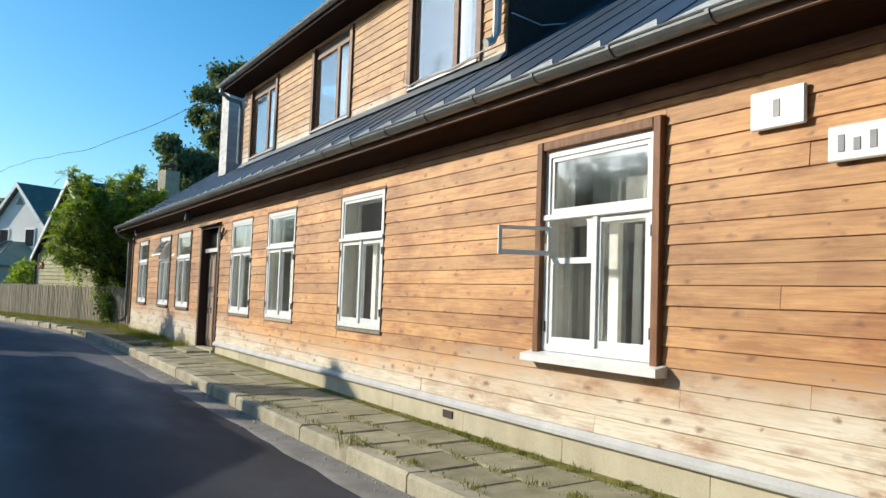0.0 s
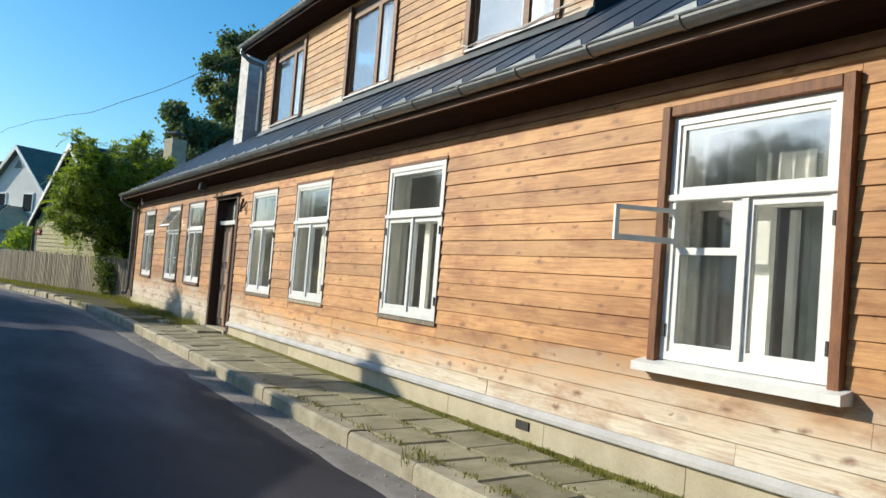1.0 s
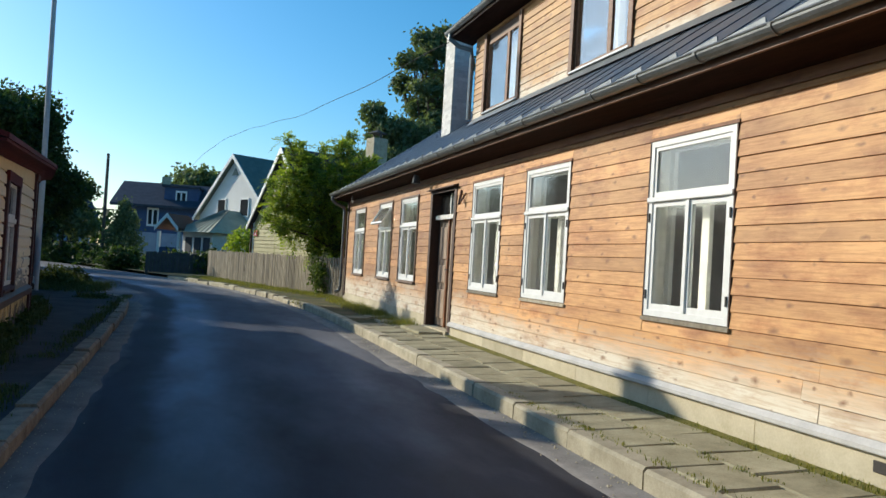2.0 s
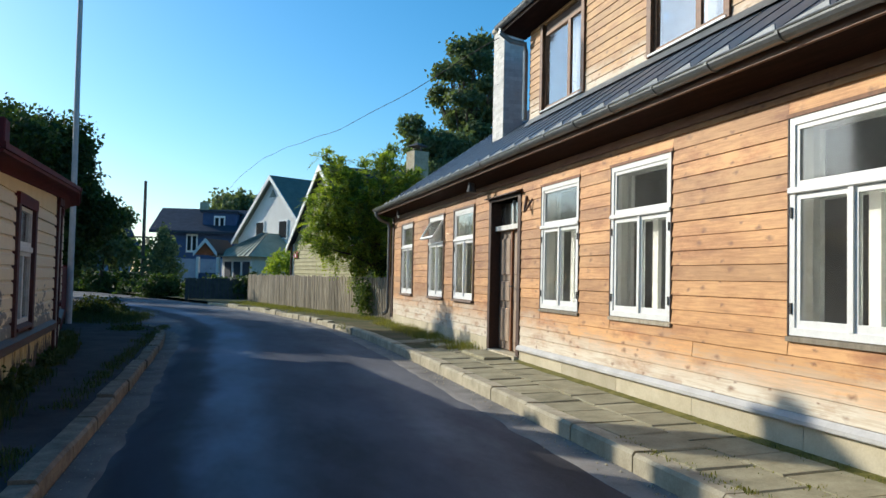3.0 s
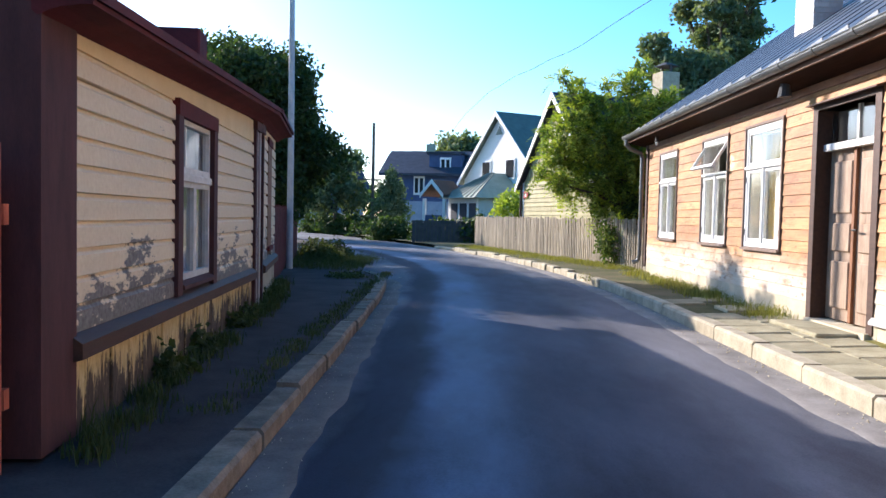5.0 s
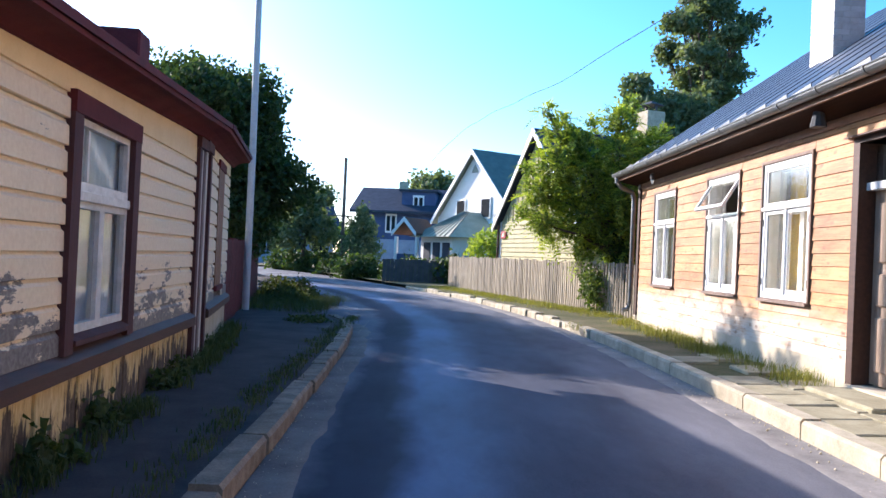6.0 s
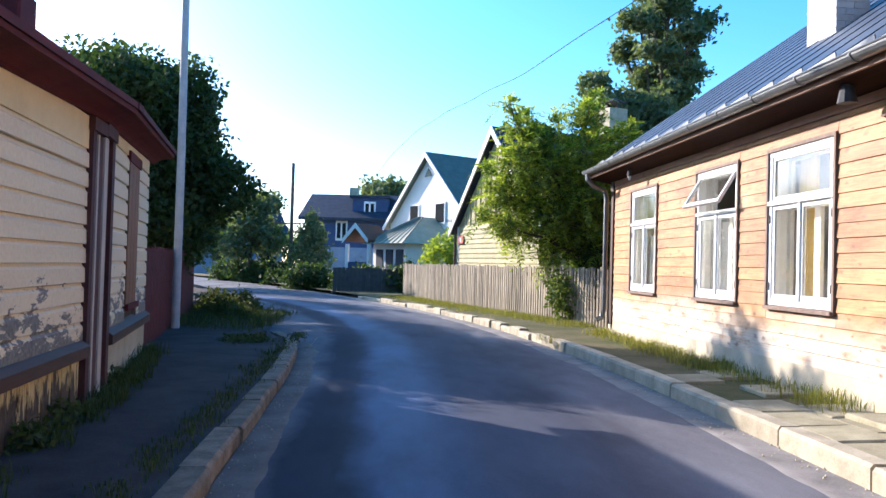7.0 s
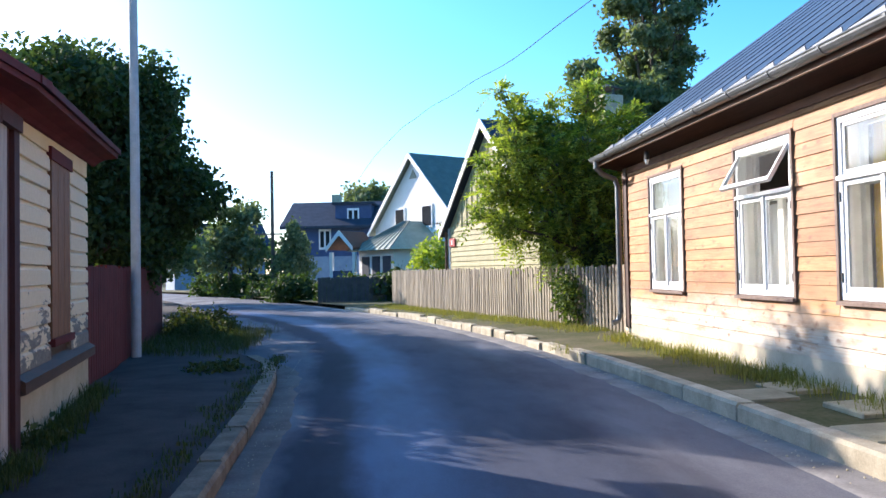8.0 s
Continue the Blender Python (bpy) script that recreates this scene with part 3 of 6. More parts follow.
hpart("frieze", one(X - 0.010, Y0, 2.776, X + 0.03, Y1, 2.90), FRIEZEW, None, "red-brown frieze board under the eave")


def folds(x, y0, y1, z0, z1, amp=0.03, step=0.09, seed=0):
    """A hanging curtain with folds."""
    r = random.Random(seed)
    bm = bmesh.new()
    n = max(4, int((y1 - y0) / step * 4))
    prev = None
    for i in range(n + 1):
        y = y0 + (y1 - y0) * i / n
        dx = amp * math.sin(i * math.pi / 2 + 0.6 * math.sin(i * 0.7 + seed)) + r.uniform(-0.006, 0.006)
        row = [bm.verts.new((x + dx * k, y, z)) for k, z in ((1.0, z0), (0.9, (z0 + z1) / 2), (0.6, z1))]
        row += [bm.verts.new((x + dx * k + 0.003, y, z)) for k, z in ((0.6, z1), (0.9, (z0 + z1) / 2), (1.0, z0))]
        if prev:
            for k in range(6):
                bm.faces.new((prev[k], prev[(k + 1) % 6], row[(k + 1) % 6], row[k]))
        prev = row
    return bm


def window(i, a, b, curtains, sill_white=False, trim=False, transom_open=0.0, side_open=False):
    """Casement window: white frame, a transom light above two sashes."""
    w = new("window")
    w.parent = house
    w.matrix_parent_inverse = Matrix.Identity(4)
    f = 0.055
    xo = X - 0.002
    bm = bmesh.new()
    box(bm, xo, a, WZ0, xo + 0.10, a + f, WZ1)
    box(bm, xo, b - f, WZ0, xo + 0.10, b, WZ1)
    box(bm, xo, a + f, WZ1 - f, xo + 0.10, b - f, WZ1)
    box(bm, xo, a + f, WZ0, xo + 0.10, b - f, WZ0 + f)
    hpart("frame", bm, WHITE, w)
    bm = bevelled(xo - 0.020, a - 0.004, WBAR - 0.022, xo + 0.09, b + 0.004, WBAR + 0.022, 0.005)
    hpart("transom_bar", bm, WHITE, w)
    mid = (a + b) / 2

    def sash(y0, y1, z0, z1, name, t=0.045, hx=None, angle=0.0, axis="Y"):
        bm = bmesh.new()
        box(bm, xo + 0.012, y0, z0, xo + 0.05, y0 + t, z1)
        box(bm, xo + 0.012, y1 - t, z0, xo + 0.05, y1, z1)
        box(bm, xo + 0.012, y0 + t, z0, xo + 0.05, y1 - t, z0 + t + 0.01)
        box(bm, xo + 0.012, y0 + t, z1 - t, xo + 0.05, y1 - t, z1)
        gm = one(xo + 0.028, y0 + t, z0 + t, xo + 0.032, y1 - t, z1 - t)
        if angle:
            piv = Vector(hx)
            rot = Matrix.Translation(piv) @ Matrix.Rotation(radians(angle), 4, axis) @ Matrix.Translation(-piv)
            bm.transform(rot)
            gm.transform(rot)
        s = hpart(name, bm, WHITE, w)
        g = hpart("pane", gm, CLEAR if name == "transom_light" and i == 1 else GLASS, w)
        g.visible_shadow = False
        return s

    sash(a + f, b - f, WBAR + 0.022, WZ1 - f, "transom_light", 0.035, (xo + 0.02, a, WZ1 - f), transom_open)
    sash(a + f, mid - 0.003, WZ0 + f, WBAR - 0.022, "sash")
    if side_open:
        zt = WBAR - 0.32
        sash(mid + 0.003, b - f, WZ0 + f, zt, "sash")
        sash(b - f - 0.42, b - f, zt + 0.02, WBAR - 0.075, "vent_sash", 0.026, (xo + 0.012, b - f, 0), -115, "Z")
        hpart("stile", one(xo + 0.012, mid + 0.003, zt, xo + 0.05, b - f - 0.425, WBAR - 0.022), WHITE, w)
    else:
        sash(mid + 0.003, b - f, WZ0 + f, WBAR - 0.022, "sash")
    hpart("cover_strip", one(xo - 0.006, mid - 0.022, WZ0 + f, xo + 0.012, mid + 0.022, WBAR - 0.022), WHITE, w)
    for zz in (WZ0 + 0.15, WBAR - 0.2):
        for yy in (a + 0.02, b - 0.035):
            hpart("hinge", one(xo - 0.012, yy, zz, xo + 0.002, yy + 0.015, zz + 0.08), BLACK, w)
    if trim:
        e = 0.075
        bm = bevelled(X - 0.045, a - e, WZ0 - 0.05, X + 0.03, a, WZ1 + e, 0.008)
        hpart("trim_board", bm, TRIM, w)
        hpart("trim_board", bevelled(X - 0.045, b, WZ0 - 0.05, X + 0.03, b + e, WZ1 + e, 0.008), TRIM, w)
        hpart("trim_board", bevelled(X - 0.040, a, WZ1, X + 0.03, b, WZ1 + e, 0.008), TRIM, w)
    elif i > 4:
        e = 0.034
        hpart("trim_board", one(X - 0.022, a - e, WZ0 - 0.03, X + 0.03, a, WZ1 + e), GREYTRIM, w)
        hpart("trim_board", one(X - 0.022, b, WZ0 - 0.03, X + 0.03, b + e, WZ1 + e), GREYTRIM, w)
        hpart("trim_board", one(X - 0.020, a, WZ1, X + 0.03, b, WZ1 + e), GREYTRIM, w)
    else:
        hpart("trim_board", one(X - 0.012, a - 0.03, WZ1 + 0.001, X + 0.03, b + 0.03, WZ1 + 0.03), TRIM, w)
        hpart("trim_board", one(X - 0.008, a - 0.014, WZ0, X + 0.03, a, WZ1), DARKWOOD, w)
        hpart("trim_board", one(X - 0.008, b, WZ0, X + 0.03, b + 0.014, WZ1), DARKWOOD, w)
    if sill_white:
        hpart("sill", along_y([(X - 0.11, WZ0 - 0.085), (X + 0.03, WZ0 - 0.085), (X + 0.03, WZ0), (X - 0.11, WZ0 - 0.03)], a - 0.12, b + 0.14), WHITE, w, "thick white sill")
    else:
        hpart("sill", along_y([(X - (0.045 if i > 4 else 0.018), WZ0 - 0.045), (X + 0.03, WZ0 - 0.045), (X + 0.03, WZ0), (X - (0.045 if i > 4 else 0.018), WZ0 - 0.012)], a - 0.02, b + 0.02), GREYTRIM if i > 4 else GREYFENCE, w)
    hpart("reveal", wall_with_holes(X + 0.10, X + 0.25, a - 0.02, b + 0.02, WZ0 - 0.02, WZ1 + 0.02, [(a + 0.02, b - 0.02, WZ0 + 0.02, WZ1 - 0.02)]), OLDWHITE, w)
    hpart("inner_sash", wall_with_holes(X + 0.19, X + 0.23, a + 0.02, b - 0.02, WZ0 + 0.02, WZ1 - 0.02, [(a + 0.09, mid - 0.05, WZ0 + 0.09, WBAR - 0.06), (mid + 0.05, b - 0.09, WZ0 + 0.09, WBAR - 0.06), (a + 0.09, b - 0.09, WBAR + 0.03, WZ1 - 0.08)]), OLDWHITE, w)
    if side_open:
        hpart("inner_pane", one(X + 0.208, mid + 0.05, WZ0 + 0.09, X + 0.212, b - 0.09, WBAR - 0.06), CLEAR, w).visible_shadow = False
    for k, (u0, u1, z0, z1, m) in enumerate(curtains):
        hpart("curtain", folds(X + 0.34, a + u0 * (b - a), a + u1 * (b - a), z0, z1, seed=i * 7 + k), m, w)
    return w


C = (WZ0 - 0.1, WZ1)
window(0, *WIN[0], [])
window(1, *WIN[1], [(0.0, 0.10, *C, CURTAIN), (0.10, 0.16, *C, CURTAINB), (0.16, 0.36, *C, CURTAING), (0.38, 0.45, 1.0, 2.0, CURTAIN), (0.50, 0.86, *C, CURTAING), (0.05, 0.6, 2.1, 2.36, CURTAIN)], True, True, side_open=True)
window(2, *WIN[2], [(0.0, 0.3, *C, CURTAIN)])
window(3, *WIN[3], [(0.0, 0.42, *C, CURTAIN)])
window(4, *WIN[4], [(0.0, 0.3, 1.0, 2.3, CURTAIN)])
window(5, *WIN[5], [(0.1, 0.42, *C, CURTAINY), (0.72, 1.0, *C, CURTAINY)])
window(6, *WIN[6], [(0.0, 1.0, 1.0, 1.98, CURTAIN)], transom_open=31)
window(7, *WIN[7], [(0.0, 0.5, 1.0, 1.9, CURTAIN), (0.6, 1.0, 1.0, 1.9, CURTAIN)])

# street door: recessed double leaf with a glazed transom
door = new("door")
door.parent = house
da, db, dz0, dz1 = DOOR
bm = bmesh.new()
box(bm, X - 0.014, da - 0.062, dz0, X + 0.2, da + 0.045, dz1)
box(bm, X - 0.014, db - 0.045, dz0, X + 0.2, db + 0.062, dz1)
box(bm, X - 0.014, da - 0.062, dz1, X + 0.2, db + 0.062, dz1 + 0.06)
hpart("door_frame", bm, DARKWOOD, door)
hpart("drip_board", along_y([(X - 0.09, dz1 + 0.05), (X + 0.0, dz1 + 0.06), (X, dz1 + 0.09), (X - 0.09, dz1 + 0.065)], da - 0.1, db + 0.1), RUST, door)
for y0, y1 in ((da + 0.05, da + 0.05 + 0.56), (da + 0.625, db - 0.05)):
    bm = one(X + 0.15, y0, dz0 + 0.03, X + 0.19, y1, 2.12)
    leaf = hpart("door_leaf", bm, DOORW, door, "worn brown panelled door leaf")
    for z0, z1 in ((0.45, 0.95), (1.05, 1.35), (1.45, 2.0)):
        bm = bevelled(X + 0.13, y0 + 0.08, z0, X + 0.152, y1 - 0.08, z1, 0.012)
        hpart("panel", bm, DOORW, leaf)
hpart("meeting_strip", one(X + 0.115, da + 0.595, dz0 + 0.03, X + 0.15, da + 0.645, 2.12), TRIM, door)
hpart("transom_bar", one(X + 0.06, da + 0.05, 2.12, X + 0.2, db - 0.05, 2.19), OLDWHITE, door)
hpart("pane", one(X + 0.15, da + 0.05, 2.19, X + 0.155, db - 0.05, dz1), GLASS, door).visible_shadow = False
hpart("muntin", one(X + 0.13, (da + db) / 2 - 0.02, 2.19, X + 0.17, (da + db) / 2 + 0.02, dz1), OLDWHITE, door)
hpart("handle", tube([(X + 0.12, da + 0.55, 1.28), (X + 0.07, da + 0.55, 1.28), (X + 0.07, da + 0.45, 1.28)], 0.011, 6), BLACK, door)
hpart("threshold", one(X - 0.06, da - 0.02, 0.2, X + 0.24, db + 0.02, dz0 + 0.01), CONCRETE, door)

# dormer: boarded front with tall windows
dormer = new("dormer")
dormer.parent = house
DW = [(7.36, 8.92), (10.93, 12.38), (14.34, 15.80)]
DZ0, DZ1 = 4.10, 5.62
dholes = [(a, b, 4.18, 5.42) for a, b in DW]
dwall = hpart("dormer_wall", wall_with_holes(DX + 0.03, DX + 0.15, DY0, DY1, 3.9, 5.9, dholes), DARKWOOD, dormer)
hpart("dormer_side", one(DX + 0.03, DY0 - 0.02, 3.9, 8.2, DY0 + 0.1, 5.95), DARKWOOD, dormer)
hpart("dormer_side", one(DX + 0.03, DY1 - 0.1, 3.9, 8.2, DY1 + 0.02, 5.95), FASCIA, dormer)
# The slate tone stands in for the darkness of an unlit dormer room.
hpart("dormer_back", one(7.0, DY0, 4, 7.1, DY1, 5.9), SLATE, dormer)
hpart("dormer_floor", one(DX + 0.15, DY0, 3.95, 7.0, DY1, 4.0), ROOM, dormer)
hpart("dormer_roof", along_y([(4.46, 5.84), (8.2, 6.55), (8.2, 6.62), (4.46, 5.90)], DY0 - 0.3, DY1 + 0.45), ROOFM, dormer, "dark sheet roof over the dormer")
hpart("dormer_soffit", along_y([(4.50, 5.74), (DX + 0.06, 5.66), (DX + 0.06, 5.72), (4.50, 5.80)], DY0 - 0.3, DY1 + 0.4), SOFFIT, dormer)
for k in range(21):
    ys = DY0 - 0.2 + 0.5 * k
    hpart("seam", along_y([(4.44, 5.90), (8.2, 6.622), (8.2, 6.655), (4.44, 5.945)], ys - 0.012, ys + 0.012), ROOFM, dormer)
hpart("dormer_fascia", one(4.48, DY0 - 0.3, 5.74, 4.51, DY1 + 0.4, 5.86), DARKWOOD, dormer)
gutter(4.43, 5.84, DY0 - 0.3, DY1 + 0.45, 0.06)
hpart("apron_flashing", along_y([(DX - 0.09, roof_z(DX - 0.09) + 0.035), (DX + 0.03, roof_z(DX) + 0.05), (DX + 0.03, 4.13), (DX - 0.01, 4.13)], DY0, DY1), GUTTER, dormer)
hpart("downpipe", tube([(4.43, 16.7, 5.8), (4.43, 16.7, 5.7), (4.60, 16.62, 5.55), (4.82, 16.5, 5.48), (4.83, 16.5, 5.35), (4.83, 16.5, 4.15)], 0.045, 8), GUTTER, dormer)
hpart("downpipe", tube([(4.80, 6.86, 5.8), (4.80, 6.86, 4.35), (4.74, 6.86, 4.24), (4.66, 6.86, 4.2)], 0.05, 8), OLDWHITE, dormer)
clad(dwall, BOARD_UP, DX, DY0, DY1, 4.12, 5.68, [(a - 0.1, b + 0.1, 4.1, 5.6) for a, b in DW], 0.115, 2, 4)
for a, b in DW:
    w = new("dormer_window")
    w.parent = house
    z0, z1 = 4.18, 5.46
    hpart("trim_board", one(DX - 0.03, a - 0.1, z0 - 0.04, DX + 0.03, a, z1 + 0.16), FASCIA, w)
    hpart("trim_board", one(DX - 0.03, b, z0 - 0.04, DX + 0.03, b + 0.1, z1 + 0.16), FASCIA, w)
    s = a + 0.52
    bm = bmesh.new()
    for y0, y1 in ((a, s), (s, b)):
        box(bm, DX + 0.02, y0, z0, DX + 0.07, y0 + 0.05, z1)
        box(bm, DX + 0.02, y1 - 0.05, z0, DX + 0.07, y1, z1)
        box(bm, DX + 0.02, y0 + 0.05, z0, DX + 0.07, y1 - 0.05, z0 + 0.05)
        box(bm, DX + 0.02, y0 + 0.05, z1 - 0.05, DX + 0.07, y1 - 0.05, z1)
        hpart("sash", bm, FASCIA, w, "dark brown sash")
        bm = bmesh.new()
    bm.free()
    for y0, y1 in ((a + 0.05, s - 0.05), (s + 0.05, b - 0.05)):
        hpart("pane", one(DX + 0.04, y0, z0 + 0.05, DX + 0.045, y1, z1 - 0.05), CLEAR, w).visible_shadow = False
    hpart("curtain", folds(DX + 0.22, s - 0.05, s + 0.3, z0, z1, seed=3), CURTAIN, w)
    hpart("sill", one(DX - 0.04, a - 0.05, z0 - 0.035, DX + 0.03, b + 0.05, z0 - 0.01), EAVELIP, w)

# brick chimney on the roof slope
chimney = new("chimney")
chimney.parent = house
cx, cy = 5.25, 18.45
hpart("shaft", one(cx - 0.22, cy - 0.30, roof_z(cx) - 0.4, cx + 0.18, cy + 0.30, 6.35), OLDWHITE, chimney, "whitewashed brick shaft")
cz = roof_z(cx) - 0.25
course = 0
while cz < 6.3:
    half = 0.1 * (course % 2)
    for y0, y1 in zip([-0.304] + [-0.304 + half + 0.203 * k for k in range(1, 3)], [-0.304 + half + 0.203 * k - 0.008 for k in range(1, 3)] + [0.30]):
        hpart("brick", one(cx - 0.228, cy + y0, cz, cx - 0.21, cy + y1, cz + 0.068), BRICKW, chimney)
    for x0, x1 in zip([-0.21, -0.21 + 0.1 + half], [-0.21 + 0.092 + half, 0.18]):
        hpart("brick", one(cx + x0, cy - 0.308, cz, cx + x1, cy - 0.29, cz + 0.068), BRICKW, chimney)
    cz += 0.077
    course += 1
hpart("cap", bevelled(cx - 0.27, cy - 0.35, 6.35, cx + 0.23, cy + 0.35, 6.45, 0.02), CONCRETE, chimney)


# ---- kerbs and pavements ----
def kerb_run(name, pts, s0, s1, side, length, label, group, worn, height, seed):
    r = random.Random(seed)
    s = s0
    n = len(pts) - 1
    while s < s1:
        p = poly_at(pts, s)
        e, step = s, 0.0
        while step < length and e < 1:
            e += 0.0004
            step = (poly_at(pts, e) - p).length
        q = poly_at(pts, e)
        d = (q - p).normalized()
        nrm = Vector((d.y, -d.x)) * side
        w = 0.16 + r.uniform(-worn, worn) * 0.3
        h = height(p.y) + r.uniform(-worn, worn)
        g = 0.012 + worn * r.random()
        L = (q - p).length - g
        bm = bmesh.new()
        ring = [(0.0, -0.15), (w, -0.15), (w, h), (0.02, h), (0.0, h - 0.025)]
        prism(bm, ring, lambda u, v: (u, 0, v), lambda u, v: (u, L, v))
        ob = mesh_ob(name, bm, KERB if side > 0 else KERBL)
        off = nrm * (r.uniform(-1, 1) * worn * 0.8)
        m = Matrix((( nrm.x, d.x, 0, p.x + off.x), (nrm.y, d.y, 0, p.y + off.y), (0, 0, 1, rise(p.y)), (0, 0, 0, 1)))
        ob.matrix_world = m @ pose(0, 0, 0, r.uniform(-1, 1) * worn * 18, r.uniform(-1, 1) * worn * 30, 0)
        tagged(ob, label, "kerb stone", group)
        s = e


kerb_run("kerb_stone", RIGHT, 2.1 / 17, 6.9 / 17, 1, 1.0, "pale concrete kerb stone along the slab pavement", "kerb of the slab pavement", 0.008, lambda y: 0.155, 1)
kerb_run("kerb_stone", RIGHT, 6.9 / 17, 11.6 / 17, 1, 0.62, "low worn kerb stone in the verge", "kerb of the slab pavement", 0.03, lambda y: 0.13, 2)
kerb_run("kerb_stone", LEFT, 2.1 / 17, 7.45 / 17, -1, 1.0, "crumbling concrete kerb stone beside the asphalt path", "kerb of the asphalt path", 0.011, lambda y: 0.13, 3)


def verge_row(pts, side, near, far, dz):
    def f(s):
        p = poly_at(pts, s)
        return [(p.x + side * near, p.y, rise(p.y) + dz), (p.x + side * (near + far) / 2, p.y, rise(p.y) + dz + 0.02), (p.x + side * far, p.y, rise(p.y) + dz + 0.02)]
    return f


strip("pavement", SOIL, verge_row(RIGHT, 1, 0.10, 2.6, 0.118), 150, "earth bed of the pavement and grassy verge", "verge")
strip("pavement", PAVEL, verge_row(LEFT, -1, 0.10, 1.9, 0.105), 150, "worn asphalt path beside the cream house", "path")


# slabs between the kerb and the plinth: two rows, uneven, with mossy joints
slab_r = random.Random(11)
slab_walk = thing("slab_pavement", Matrix.Translation((3.3, 9, 0.15)), "uneven concrete slab pavement with moss in the joints", "pavement", kind="structure")
slab_meshes = []
for k in range(6):
    bm = bevelled(-0.217, -0.249, -0.05, 0.217, 0.249, 0.0, 0.006 + 0.003 * (k % 3))
    for v in bm.verts:
        v.co += Vector((slab_r.uniform(-1, 1), slab_r.uniform(-1, 1), 0)) * 0.006
    me = bpy.data.meshes.new("slab")
    bm.to_mesh(me)
    bm.free()
    me.materials.append(SLAB)
    slab_meshes.append(me)
yy = 0.4
i = 0
while yy < 22.6:
    for c, xx in enumerate((3.10, 3.545)):
        if yy > 15.6 and slab_r.random() < 0.55 + 0.11 * (yy - 15.6):
            continue
        ob = new("slab", slab_meshes[slab_r.randrange(6)])
        ob.parent = slab_walk
        y = yy + (0.25 if c else 0.0)
        ob.matrix_basis = Matrix.Translation((xx - 3.3 + slab_r.uniform(-0.008, 0.008), y - 9, rise(y) + 0.153 + slab_r.uniform(-0.005, 0.005) - 0.15 + 0.016 * c)) @ pose(0, 0, 0, slab_r.uniform(-0.6, 0.6), slab_r.uniform(-0.7, 0.7) - 1.8, slab_r.uniform(-1.2, 1.2))
    yy += 0.515

# stone step before the door
solid("door_step", bevelled(3.42, 14.25, 0.1, 3.85, 15.35, 0.29, 0.015), SLAB, "worn concrete step before the street door", "step")

# ---- the cream house over the street ----
P0, P1, P2 = Vector((-1.91, 10.33)), Vector((-2.38, 15.95)), Vector((-2.92, 19.10))


def frame_of(p, q, z=0.0):
    d = (q - p).normalized()
    return Matrix(((d.y, d.x, 0, p.x), (-d.x, d.y, 0, p.y), (0, 0, 1, z), (0, 0, 0, 1))), (q - p).length


M1, L1 = frame_of(P0, P1)
M2, L2 = frame_of(P1, P2)
cream = thing("cream_house", M1, "low cream-painted board house with maroon eaves, paint peeling", "house")
M12 = M1.inverted() @ M2


def cream_paint(name, c1, c2, worn):
    m, nt, b = mat(name, 0.65)
    v = coords(nt, (1, 1, 1), "World")
    big = noise_of(nt, coords(nt, (1.2, 1.2, 3.5), "World"), 2.3, 6, 0.7)
    fine = noise_of(nt, v, 35, 3)
    sep = nt.nodes.new("ShaderNodeSeparateXYZ")
    nt.links.new(v, sep.inputs[0])
    zz = mathn(nt, "MULTIPLY", mathn(nt, "SUBTRACT", 1.25, sep.outputs[2]), 0.42)
    mask = mathn(nt, "ADD", mathn(nt, "MULTIPLY", mathn(nt, "MAXIMUM", zz, -0.06), 1.0), big)
    peel = ramp(nt, mask, [(0.63 - worn, (0, 0, 0)), (0.655 - worn, (1, 1, 1))])
    col = ramp(nt, fine, [(0.3, c1), (0.7, c2)])
    grey = ramp(nt, fine, [(0.3, (0.11, 0.095, 0.085)), (0.7, (0.24, 0.22, 0.20))])
    nt.links.new(mix(nt, col, grey, peel), b.inputs["Base Color"])
    bump(nt, b, mathn(nt, "SUBTRACT", mathn(nt, "MULTIPLY", fine, 0.25), peel), 0.3, 0.004)
    return m


CREAMB = cream_paint("peeling_cream_boards", (0.70, 0.565, 0.375), (0.79, 0.66, 0.46), 0.0)
FRIEZE = mottled("yellow_frieze_paint", (0.70, 0.53, 0.26), (0.82, 0.65, 0.36), 3, 0.65, bumps=0.15)
PEELWHITE = cream_paint("peeling_white_boards", (0.66, 0.64, 0.60), (0.78, 0.76, 0.72), 0.13)


